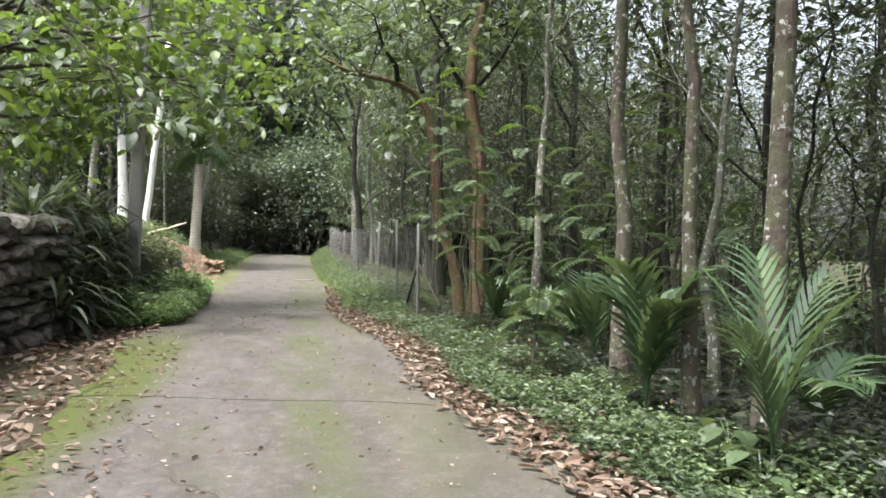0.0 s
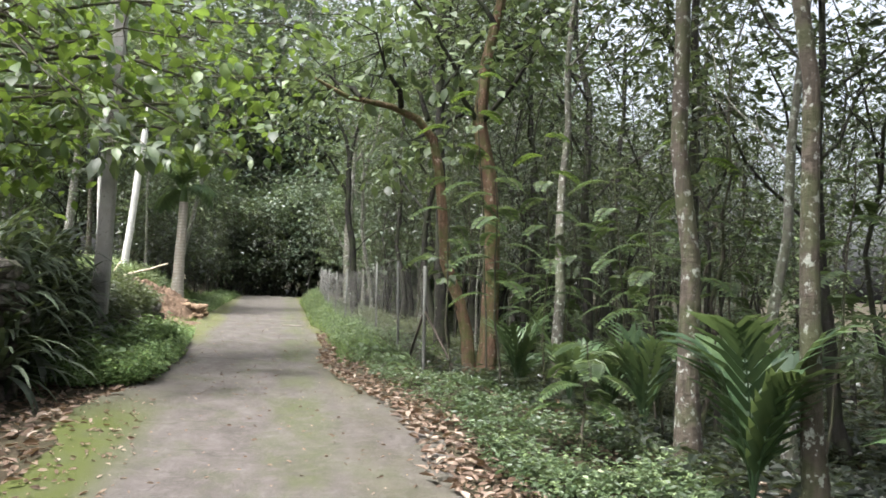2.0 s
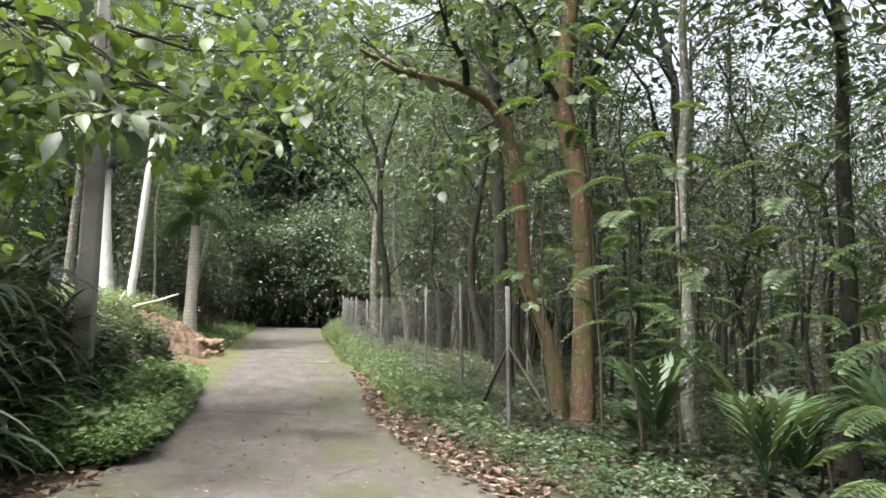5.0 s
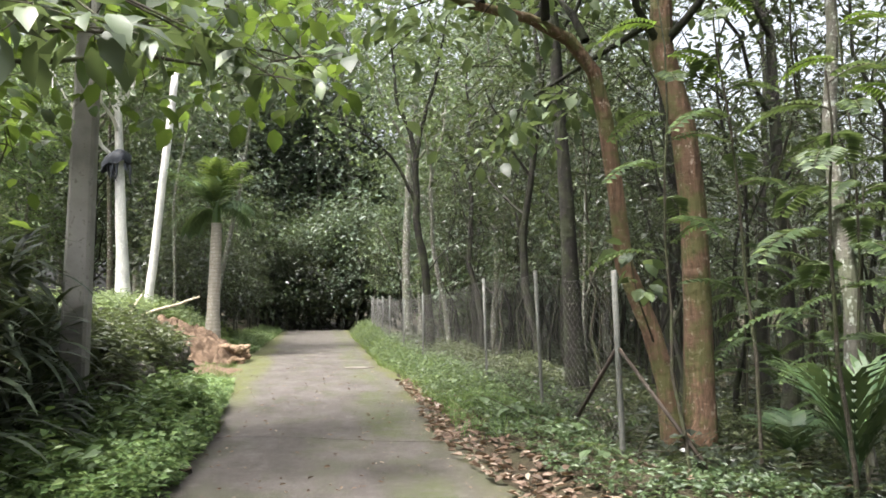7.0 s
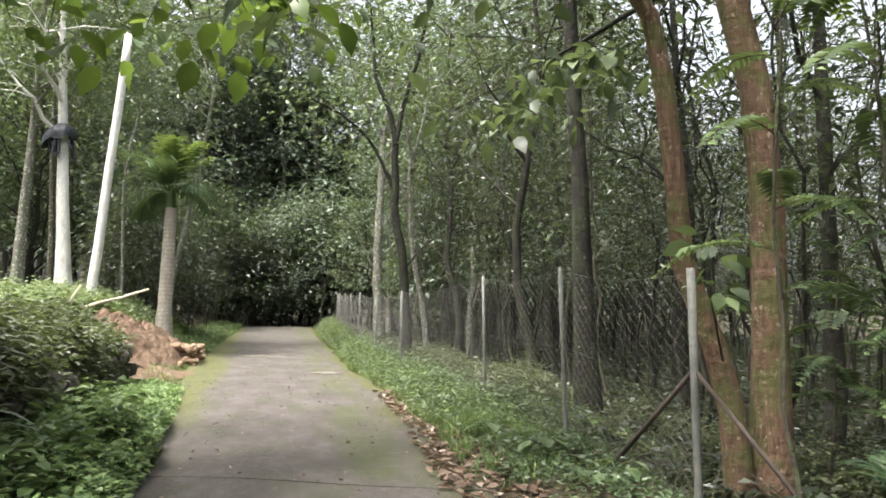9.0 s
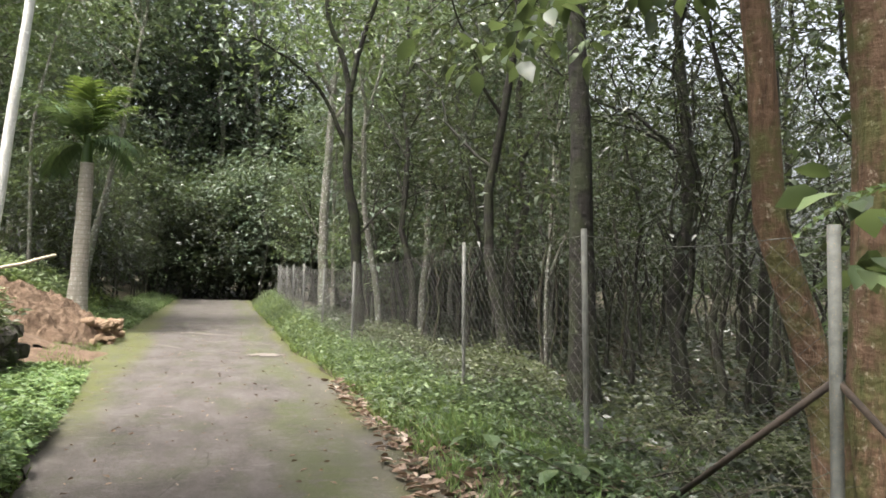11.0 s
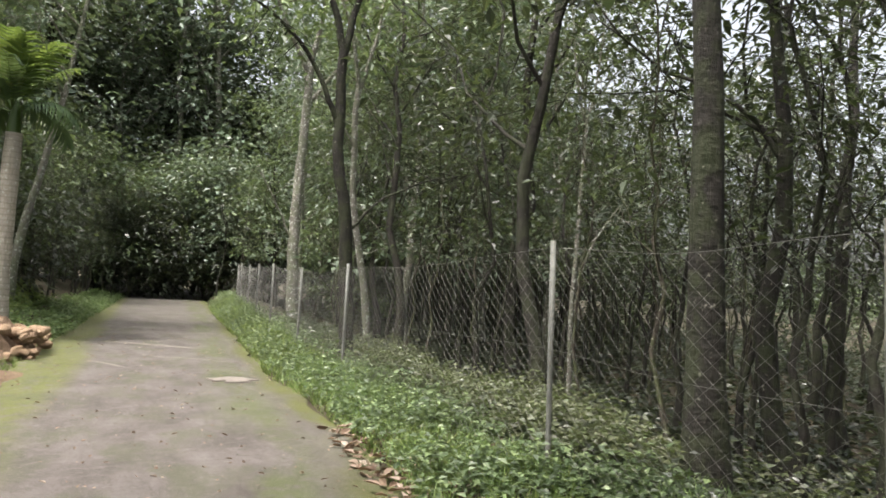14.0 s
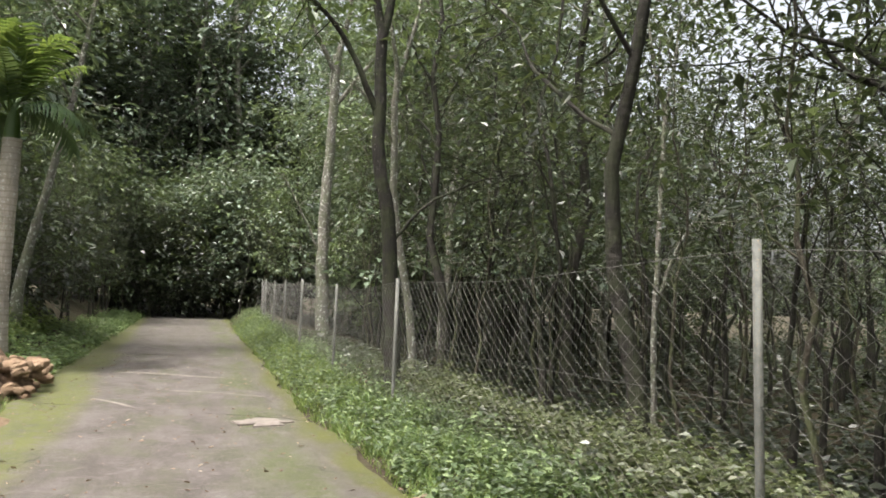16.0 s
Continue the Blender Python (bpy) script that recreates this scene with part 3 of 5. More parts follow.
def spined_tree(name, at, seed, spine, r0, r1, forks, bark, leaf, label, per=12, size=0.2, spread=0.32, twigs=3, crown_from=3.2, sides=10):
    """A tree whose trunk and forks follow given lines (offsets from its base), with twigs and leaf clumps on the forks."""
    g = np.random.default_rng(seed)
    t = thing(name, at, label, "tree")

    def smooth_line(pts):
        pts = np.asarray(pts, float)
        d = np.concatenate([[0], np.cumsum(np.linalg.norm(np.diff(pts, axis=0), axis=1))])
        q = np.linspace(0, d[-1], max(8, 3 * len(pts)))
        line = np.stack([np.interp(q, d, pts[:, k]) for k in range(3)], 1)
        line[1:-1] = (line[:-2] + 2 * line[1:-1] + line[2:]) / 4
        return line + g.standard_normal(line.shape) * r0 * 0.08
    line = smooth_line([(spine[0][0], spine[0][1], -0.3)] + list(spine))
    rad = np.linspace(r0, r1, len(line))
    rad[:2] *= (1.35, 1.1)
    part("trunk", tube(line, rad, sides, 0.05, seed), bark, t, smooth=True)
    tips = []
    for pts, ra in forks:
        fl = smooth_line(pts)
        own = [tube(fl, np.linspace(ra, ra * 0.3, len(fl)), 7, 0.04, seed)]
        for p in fl[len(fl) // 2:]:
            for _ in range(twigs):
                e = p + g.standard_normal(3) * np.array([0.55, 0.55, 0.35])
                own.append(tube(bent(g, p, e, 3, 0.2), [0.012, 0.008, 0.004], 3))
                if e[2] > crown_from:
                    tips.append(e)
        part("limb", join(*own), bark, t, smooth=True)
    if tips:
        part("crown", clump_leaves(g, np.array(tips), per, (spread, spread, spread * 0.5), size), leaf, t)
    return t


def rel(at, pts):
    return [(x - at[0], y - at[1], z - at[2]) for x, y, z in pts]


p0 = on_ground(6.37, 24.9)
spined_tree("thin_tree", p0, 20, rel(p0, [(6.37, 24.9, 0.0), (6.34, 24.9, 1.48), (6.42, 24.9, 3.0), (6.5, 24.9, 5.0)]), 0.055, 0.035,
            [(rel(p0, [(6.5, 24.9, 4.9), (6.32, 24.9, 5.4), (6.2, 24.9, 6.0), (6.0, 25.0, 8.2)]), 0.03), (rel(p0, [(6.5, 24.9, 5.0), (6.7, 24.9, 5.9), (7.0, 25.1, 8.0)]), 0.028),
             (rel(p0, [(6.36, 24.9, 1.6), (6.71, 24.9, 2.54), (7.04, 24.9, 3.04), (7.5, 24.95, 3.6)]), 0.035)], B_PALE, L_DARK, "thin pale tree with a low fork behind the fence", 10, 0.18, crown_from=6.0)
p0 = on_ground(2.73, 36.8)
spined_tree("pale_tree", p0, 21, rel(p0, [(2.73, 36.8, 0.3), (2.62, 36.8, 3.0), (2.67, 36.8, 5.5), (2.81, 36.8, 9.1)]), 0.2, 0.13,
            [(rel(p0, [(2.81, 36.8, 9.0), (3.2, 36.8, 11.0), (3.0, 37.0, 13.5)]), 0.1), (rel(p0, [(2.8, 36.8, 8.4), (1.6, 36.5, 10.5), (0.9, 36.2, 12.5)]), 0.09),
             (rel(p0, [(2.64, 36.8, 2.7), (1.97, 36.7, 4.05), (1.31, 36.6, 5.2)]), 0.05), (rel(p0, [(2.75, 36.8, 7.4), (4.2, 36.5, 9.5), (4.6, 36.2, 11.5)]), 0.08)], B_PALE, L_MID, "pale straight tree beside the fence", 22, 0.26, 0.5, crown_from=6.5)
p0 = on_ground(2.12, 25.7)
spined_tree("dark_forked_tree", p0, 22, rel(p0, [(2.12, 25.7, 0.3), (2.0, 25.7, 2.3), (1.9, 25.7, 2.95), (1.72, 25.7, 3.85), (1.7, 25.7, 5.0), (1.73, 25.7, 5.95)]), 0.14, 0.09,
            [(rel(p0, [(1.72, 25.7, 5.8), (1.5, 25.7, 6.7), (1.15, 25.7, 7.4), (1.0, 25.9, 9.5)]), 0.075), (rel(p0, [(1.72, 25.7, 5.8), (1.95, 25.7, 7.0), (2.3, 25.6, 8.2), (2.6, 25.4, 10)]), 0.07),
             (rel(p0, [(1.69, 25.7, 4.5), (1.38, 25.7, 5.2), (1.05, 25.7, 5.8), (0.4, 25.5, 6.3), (-0.6, 25.2, 6.7)]), 0.055), (rel(p0, [(1.98, 25.7, 2.5), (2.6, 25.6, 3.2), (3.4, 25.6, 3.6), (4.3, 25.5, 3.8)]), 0.028)],
            B_DARK, L_MID, "dark crooked tree forking above the fence", 16, 0.2, 0.4, crown_from=5.6)
p0 = on_ground(2.95, 27.4)
spined_tree("pale_bent_tree", p0, 23, rel(p0, [(2.93, 27.4, 0.3), (2.84, 27.4, 1.3), (2.58, 27.4, 2.6), (2.45, 27.4, 3.2), (2.37, 27.4, 5.05), (2.41, 27.4, 5.8)]), 0.085, 0.06,
            [(rel(p0, [(2.41, 27.4, 5.7), (2.2, 27.3, 6.8), (1.7, 27.2, 8.0)]), 0.05), (rel(p0, [(2.4, 27.4, 5.5), (2.8, 27.5, 7.0), (3.0, 27.6, 9.0)]), 0.05), (rel(p0, [(2.4, 27.4, 4.4), (2.0, 27.2, 5.0), (1.5, 27.0, 5.4)]), 0.03)],
            B_PALE, L_MID, "pale bent tree with a crooked foot beside the fence", 14, 0.22, 0.4, crown_from=5.8)
make_tree("pale_tree", on_ground(-9.05, 31.5), 26, 13, 0.2, B_PALE, L_MID, "pale pinkish straight tree on the bank", (0.45, 0.0), 8, 50, 20, 0.26, 6.0, 2.6, 0.5, 0.5, 0.015, sides=10)
make_tree("bank_tree", on_ground(-8.76, 34.0), 27, 12, 0.13, B_LICHEN, L_MID, "mottled brown trunk behind the whitewashed tree", (-0.2, 0.0), 7, 40, 20, 0.26, 6.0, 2.6, 0.5, 0.5, 0.02, sides=9)
p0 = on_ground(-5.9, 31.2)
spined_tree("thin_bank_tree", p0, 28, [(0, 0, 0.2), (-0.05, 0, 2.2), (-0.12, 0, 3.9), (-0.1, 0, 4.2), (0.1, 0, 5.6)], 0.06, 0.045, [([(0.1, 0, 5.5), (0.3, 0, 6.6), (0.7, 0.1, 8.0)], 0.035), ([(-0.1, 0, 4.1), (0.5, 0, 4.5), (1.0, 0, 4.6)], 0.02)], B_PALE, L_MID,
            "thin crooked grey tree on the sunny bank", 12, 0.22, crown_from=5.6)


def red_tree():
    """Twin-stemmed tree with peeling reddish bark beside the first fence post."""
    g = np.random.default_rng(31)
    t = thing("red_barked_tree", on_ground(3.45, 13.2), "twin-stemmed tree with peeling reddish-brown bark", "tree")
    main = [(0.05, 0.0, -0.3), (0.08, 0, 0.15), (0.14, 0.05, 0.8), (0.14, 0.05, 1.8), (0.10, 0.0, 3.0), (0.0, 0, 4.0), (-0.2, 0.1, 5.0), (-0.1, 0.2, 6.2), (0.3, 0.3, 8.0), (0.5, 0.4, 10)]
    thin = [(-0.22, 0.0, -0.3), (-0.25, 0, 0.2), (-0.30, 0.02, 0.9), (-0.46, 0.05, 1.5), (-0.78, 0.05, 2.3), (-0.86, 0.03, 3.1), (-0.98, 0.0, 4.0), (-1.12, -0.02, 4.6), (-1.45, -0.1, 4.95), (-2.0, -0.3, 5.1), (-2.8, -0.5, 5.15), (-3.6, -0.6, 5.5)]
    part("trunk", tube(main, [0.27, 0.21, 0.17, 0.158, 0.15, 0.145, 0.13, 0.11, 0.08, 0.04], 16, 0.09, 3), B_RED, t, smooth=True)
    part("stem", tube(thin, [0.17, 0.14, 0.12, 0.11, 0.105, 0.095, 0.09, 0.085, 0.075, 0.06, 0.045, 0.02], 12, 0.05, 4), B_RED, t, "second reddish stem arching over the lane", smooth=True)
    tips = []
    for a, b in (((-0.2, 0.1, 5.0), (-1.9, -0.6, 7.2)), ((-0.1, 0.2, 6.2), (1.6, 1.0, 8.0)), ((0.1, 0.2, 7), (-1.2, 1.5, 9)), ((-1.25, -0.1, 4.95), (-1.7, 0.6, 6.6)), ((-1.8, -0.3, 5.1), (-2.4, -1.0, 6.2)), ((-2.6, -0.5, 5.15), (-3.3, 0.4, 5.9)), ((0.3, 0.3, 8), (1.2, -1, 9.6)), ((-0.2, 0.1, 5.0), (0.9, -1.2, 6.8))):
        line = bent(g, a, b, 6, 0.2)
        own = [tube(line, np.linspace(0.06, 0.015, 6), 6)]
        for s in (2, 3, 4, 5):
            for _ in range(3):
                e = line[s] + g.standard_normal(3) * 0.55
                own.append(tube(bent(g, line[s], e, 3, 0.2), [0.014, 0.009, 0.004], 3))
                tips.append(e)
        part("limb", join(*own), B_DARK, t, smooth=True)
    part("crown", clump_leaves(g, np.array(tips), 14, (0.35, 0.35, 0.25), 0.26, LEAF_ROUND, 0.5, 0.5), L_MID, t, smooth=True)
    z0 = t.location[2]
    bough = bent(g, (-0.15, 0.1, 5.4), (-1.5, 3.0, 4.5 - z0), 8, 0.1)
    own, hang = [tube(bough, np.linspace(0.05, 0.012, 8), 6)], []
    for s in (4, 5, 6, 7, 7):
        for _ in range(4):
            e = bough[s] + g.standard_normal(3) * np.array([0.5, 0.45, 0.25]) - np.array([0, 0, 0.3])
            own.append(tube(bent(g, bough[s], e, 3, 0.2), [0.011, 0.008, 0.004], 3))
            hang.append(e)
    bo = part("hanging_bough", join(*own), B_DARK, t, "low bough with large hanging leaves", smooth=True)
    part("foliage", clump_leaves(g, np.array(hang), 7, (0.14, 0.14, 0.1), 0.27, LEAF_ROUND, 0.58, 1.1), L_MID, bo, smooth=True)
    shoot = np.array([(-0.6, -0.3, 1.4), (-0.95, -0.7, 1.9), (-1.1, -0.9, 2.25 - z0 * 0)])
    so = part("shoot", tube(shoot, [0.012, 0.009, 0.005], 5), B_TWIG, t, "leafy side shoot beside the fence post", smooth=True)
    part("foliage", clump_leaves(g, np.repeat(shoot[1:] + np.array([0.02, -0.05, 0.1]), 3, axis=0), 4, (0.12, 0.1, 0.06), 0.24, LEAF_ROUND, 0.62, 0.5), L_MID, so, smooth=True)


def broadleaf_overhang():
    """Big-leaved tree on the bank whose boughs hang over the lane."""
    g = np.random.default_rng(32)
    x0, y0 = -6.0, 12.2
    t = thing("broadleaf_tree", on_ground(x0, y0), "broad-leaved tree on the bank with boughs over the lane", "tree")
    z0 = float(ground_z(x0, y0))
    part("trunk", tube(bent(g, (0, 0, -0.3), (0.3, 0, 7.0), 9, 0.08), np.linspace(0.15, 0.07, 9), 12, 0.05, 5), B_DARK, t, smooth=True)
    # bough ends: x, y, z in the place
    ends = [(-4.6, 9.0, 3.6), (-3.4, 10.4, 4.0), (-2.6, 12.6, 4.4), (-1.8, 13.8, 4.6), (-1.6, 15.4, 5.0), (-4.3, 13.6, 3.3), (-3.6, 8.2, 4.8), (-0.9, 15.0, 5.6),
            (-4.8, 11.4, 2.9), (-4.2, 12.8, 3.6), (-0.2, 16.2, 6.2), (-5.2, 8.4, 3.4), (-2.6, 9.6, 5.6), (-1.4, 11.4, 6.0), (-3.2, 16.6, 5.4), (-4.6, 7.2, 4.4),
            (-2.0, 10.8, 5.0), (-5.4, 10.0, 4.6), (-4.0, 11.0, 5.4), (-0.6, 13.2, 5.2), (-4.9, 14.8, 4.3), (-3.3, 12.0, 6.4), (0.4, 15.0, 6.6), (-1.0, 17.5, 6.0), (-1.1, 12.6, 4.1), (-0.7, 14.6, 4.6)]
    tips = []
    for e in ends:
        e = np.array(e) - np.array([x0, y0, z0])
        line = bent(g, (0.15, 0, min(e[2] + 0.3, 5.8) * 0.8), e, 7, 0.15)
        own = [tube(line, np.linspace(0.045, 0.01, 7), 6)]
        for s in (3, 4, 5, 6):
            for _ in range(4):
                q = line[s] + g.standard_normal(3) * np.array([0.45, 0.45, 0.35])
                own.append(tube(bent(g, line[s], q, 3, 0.2), [0.010, 0.007, 0.004], 3))
                tips.append(q)
        part("bough", join(*own), B_TWIG, t, smooth=True)
    part("crown", clump_leaves(g, np.array(tips), 5, (0.2, 0.2, 0.15), 0.25, LEAF_ROUND, 0.66, 0.9), L_BRIGHT, t, smooth=True)
    # low boughs with large hanging leaves
    for e in ((-2.05, 9.4, 3.1), (-2.45, 9.2, 3.15), (-1.28, 11.1, 3.4), (-1.62, 11.3, 3.6)):
        e = np.array(e) - np.array([x0, y0, z0])
        line = bent(g, (0.2, 0, 4.6), e, 8, 0.06)
        own, hang = [tube(line, np.linspace(0.03, 0.007, 8), 6)], []
        for s in (6, 7, 7):
            for _ in range(3):
                q = line[s] + g.standard_normal(3) * np.array([0.16, 0.16, 0.1])
                own.append(tube(bent(g, line[s], q, 3, 0.2), [0.008, 0.006, 0.004], 3))
                hang.append(q)
        bo = part("bough", join(*own), B_TWIG, t, smooth=True)
        part("foliage", clump_leaves(g, np.array(hang), 4, (0.1, 0.1, 0.06), 0.27, LEAF_ROUND, 0.5, 1.2), L_MID, bo, smooth=True)


red_tree()
broadleaf_overhang()


def young_palm(name, at, seed, fronds, reach, rise, label, leaf=L_PALM, stem_h=0.25, stem_r=0.02, pairs=13, lw=0.06, ll=0.36, bark=B_PALM, category="palm", group="", arch=0.4, sag=0.0, along=0.75):
    """Feather palm: a stem and arching fronds with paired leaflets."""
    g = np.random.default_rng(seed)
    t = thing(name, at, label, category, group)
    part("stem", tube(bent(g, (0, 0, -0.15), (0, 0, stem_h), 6, 0.03), np.linspace(stem_r * 1.25, stem_r * 0.85, 6), 10, 0.03, seed), bark, t, smooth=True)
    for k in range(fronds):
        a = 2 * np.pi * k / fronds + g.uniform(-0.3, 0.3)
        out = reach * g.uniform(0.8, 1.1)
        up = rise * g.uniform(0.75, 1.2)
        s = np.linspace(0, 1, pairs + 4)
        mid = np.stack([np.cos(a) * out * s ** 1.5, np.sin(a) * out * s ** 1.5, stem_h + up * (1.25 * s - arch * s ** 2.6)], 1)
        rachis = tube(mid, np.linspace(0.012, 0.003, len(mid)), 4)
        rv, rf = rachis
        d = unit(np.gradient(mid, axis=0))[3:]
        o = mid[3:]
        side = unit(np.cross(d, np.array([0, 0, 1.0])))
        upv = np.cross(side, d)
        size = np.sin(np.linspace(0.35, 2.75, len(o)))
        geo = []
        for sg in (1, -1):
            D = unit(side * sg * 0.85 + d * along - np.array([0, 0, sag]) + g.standard_normal(d.shape) * 0.05)
            geo.append(leaves(LEAF_BLADE, o, D, upv + side * sg * -0.3, ll * (0.45 + 0.6 * size), lw))
        lv, lf = join(*geo)
        fr = part("frond", (np.concatenate([lv]), lf), leaf, t)
        part("rachis", rachis, leaf, fr, smooth=True)
    return t


# young areca palms on the right verge
young_palm("young_palm", on_ground(2.95, 4.1), 41, 7, 0.46, 1.35, "young feather palm with broad dark green leaflets", stem_h=0.15, ll=0.48, lw=0.065, pairs=11, arch=0.38, along=1.05)
young_palm("young_palm", on_ground(2.98, 2.3), 42, 5, 0.42, 1.12, "young upright palm with fresh green fronds", L_PALM, stem_h=0.15, ll=0.42, lw=0.034, pairs=12, arch=0.24, along=1.5, sag=0.2)
young_palm("young_palm", on_ground(3.85, 7.45), 43, 7, 0.42, 0.95, "young feather palm under the trees", stem_h=0.15, ll=0.46, lw=0.055, pairs=8, arch=0.2, along=1.5)
young_palm("young_palm", on_ground(3.35, 8.5), 44, 7, 0.4, 0.8, "young dark palm under the trees", stem_h=0.12, ll=0.42, lw=0.05, pairs=7, arch=0.2, along=1.6)
young_palm("young_palm", on_ground(3.15, 10.1), 45, 8, 0.4, 0.85, "young palm beside the lane verge", stem_h=0.12, ll=0.44, lw=0.05, pairs=7, arch=0.18, along=1.7)
young_palm("young_palm", on_ground(4.3, 9.3), 46, 7, 0.45, 0.9, "young palm in the shade of the wood", stem_h=0.2, ll=0.4, lw=0.045, arch=0.4, along=1.2)
young_palm("young_palm", on_ground(3.85, 11.9), 47, 6, 0.36, 0.55, "young palm at the foot of the trees", stem_h=0.08, ll=0.36, lw=0.04, pairs=9, arch=0.4)
young_palm("young_palm", on_ground(4.1, 3.3), 49, 6, 0.6, 0.8, "low young palm arching among the herbs", stem_h=0.12, ll=0.4, lw=0.04, arch=0.55)


def areca_palm():
    """Stout ringed palm on the bank: an upright fan of fronds over older hanging ones."""
    g = np.random.default_rng(48)
    at = on_ground(-4.48, 30.0)
    top = 4.35 - at[2]
    t = thing("areca_palm", at, "stout palm with ringed pale trunk and drooping fronds", "palm")
    z = np.linspace(-0.3, top, 26)
    rad = np.interp(z, [-0.3, 0.3, 1.2, top], [0.33, 0.28, 0.21, 0.17]) * (1 + 0.02 * np.sin(z * 9.0) + 0.015 * np.sin(z * 23.0))
    part("stem", tube(np.stack([0.02 * z, 0 * z, z], 1), rad, 14), B_PALM, t, smooth=True)
    part("crownshaft", tube([(0.06, 0, top - 0.05), (0.07, 0, top + 0.3), (0.09, 0, top + 0.7)], [0.15, 0.13, 0.05], 10), L_FRESH, t, "smooth green crownshaft", smooth=True)
    for k in range(17):
        a = 2.4 * k + g.uniform(-0.2, 0.2)
        el = (1.35, 1.1, 0.9, 0.55, 0.2)[k % 5] + g.uniform(-0.1, 0.1)
        ln = g.uniform(1.45, 1.9)
        s = np.linspace(0, 1, 20)
        bend = el - (0.7 + 0.9 * (el < 0.7)) * s ** 1.3
        step_r, step_z = np.cos(bend) * ln / 19, np.sin(bend) * ln / 19
        mid = np.stack([np.cos(a) * np.cumsum(step_r), np.sin(a) * np.cumsum(step_r), top + 0.45 + np.cumsum(step_z)], 1)
        d = unit(np.gradient(mid, axis=0))
        side = unit(np.cross(d, np.array([0.01, 0, 1.0])))
        upv = np.cross(side, d)
        size = np.sin(np.linspace(0.5, 2.7, 17))
        geo = []
        for sg in (1, -1):
            D = unit(side[3:] * sg * 0.9 + d[3:] * 0.75 - np.array([0, 0, 0.25 if el > 0.8 else 0.6]) + g.standard_normal((17, 3)) * 0.06)
            geo.append(leaves(LEAF_BLADE, mid[3:], D, upv[3:] - side[3:] * sg * 0.3, 0.62 * (0.4 + 0.6 * size), 0.075))
        fr = part("frond", join(*geo), L_FRESH if k % 5 < 2 else L_PALM, t)
        part("rachis", tube(mid, np.linspace(0.022, 0.006, 20), 4), L_FRESH, fr, smooth=True)


areca_palm()


def feather_sapling(at, seed, height, fronds, reach, label):
    """Thin sapling with long feathered leaves held out flat."""
    g = np.random.default_rng(seed)
    t = thing("feather_leaf_sapling", at, label, "sapling", "feather-leaved saplings")
    spine = bent(g, (0, 0, -0.15), (g.uniform(-0.3, 0.3), g.uniform(-0.3, 0.3), height), 9, 0.08)
    part("stem", tube(spine, np.linspace(0.02, 0.007, 9), 7, 0.03, seed), B_TWIG, t, smooth=True)
    for k in range(fronds):
        f = 0.38 + 0.62 * (k + 0.5) / fronds
        q = f * 8
        i = min(int(q), 7)
        p = spine[i] + (spine[i + 1] - spine[i]) * (q - i)
        a = k * 2.4 + g.uniform(-0.4, 0.4)
        r = reach * g.uniform(0.7, 1.15) * (1.1 - 0.4 * f)
        s = np.linspace(0, 1, 17)
        mid = p + np.stack([np.cos(a) * r * s, np.sin(a) * r * s, r * (0.45 * s - 0.65 * s ** 2.2)], 1)
        d = unit(np.gradient(mid, axis=0))
        side = unit(np.cross(d, np.array([0, 0, 1.0])))
        upv = np.cross(side, d)
        geo = []
        for sg in (1, -1):
            geo.append(leaves(LEAF_SIMPLE, mid[2:], side[2:] * sg + d[2:] * 0.35, upv[2:] + g.standard_normal(d[2:].shape) * 0.12, 0.17 * np.sin(np.linspace(0.7, 2.6, 15)), 0.055))
        fr = part("leaf", join(*geo), L_FEATHER if k < fronds - 3 or height < 4.2 else L_BRIGHT, t)
        part("leaf_stalk", tube(mid, np.linspace(0.006, 0.002, 17), 3), B_TWIG, fr)
    return t


for k, (x, y, h) in enumerate(((2.45, 11.3, 4.6), (4.4, 13.5, 2.5), (4.9, 12.4, 2.2), (4.7, 9.6, 4.0), (5.8, 10.8, 3.6), (5.0, 6.0, 3.4), (2.75, 9.6, 3.0), (3.9, 10.9, 4.4), (4.6, 11.9, 3.2), (5.2, 8.6, 4.6), (5.4, 13.2, 3.4), (6.3, 12.6, 4.2), (6.1, 9.4, 3.2), (4.2, 7.6, 2.6), (7.0, 10.6, 4.4), (5.0, 14.6, 3.0), (2.95, 11.0, 5.2))):
    feather_sapling(on_ground(x, y), 400 + k, h, 11, 0.8, "slender sapling with long feathered light green leaves")



feather_sapling(on_ground(2.43, 5.93), 420, 1.05, 10, 0.62, "small sapling with a whorl of feathered leaves")


def broad_herb(at, seed, n, size, label):
    """Low plant with a rosette of broad rounded leaves on stalks."""
    g = np.random.default_rng(seed)
    t = thing("broad_leaf_herb", at, label, "plant", "broad-leaved herbs on the verge")
    for k in range(n):
        a = 2.4 * k + g.uniform(-0.3, 0.3)
        h = size * g.uniform(0.7, 1.6)
        tip = np.array([math.cos(a) * size * 0.7, math.sin(a) * size * 0.7, h])
        lf = part("leaf", leaves(LEAF_ROUND, tip[None], np.array([[math.cos(a), math.sin(a), -0.25]]), np.array([[0.1, 0.1, 1.0]]), size * g.uniform(0.9, 1.3), size * 0.95), L_MID, t)
        part("leaf_stalk", tube([(0, 0, -0.05), tip * np.array([0.4, 0.4, 0.7]), tip], [0.006, 0.005, 0.003], 4), L_MID, lf)


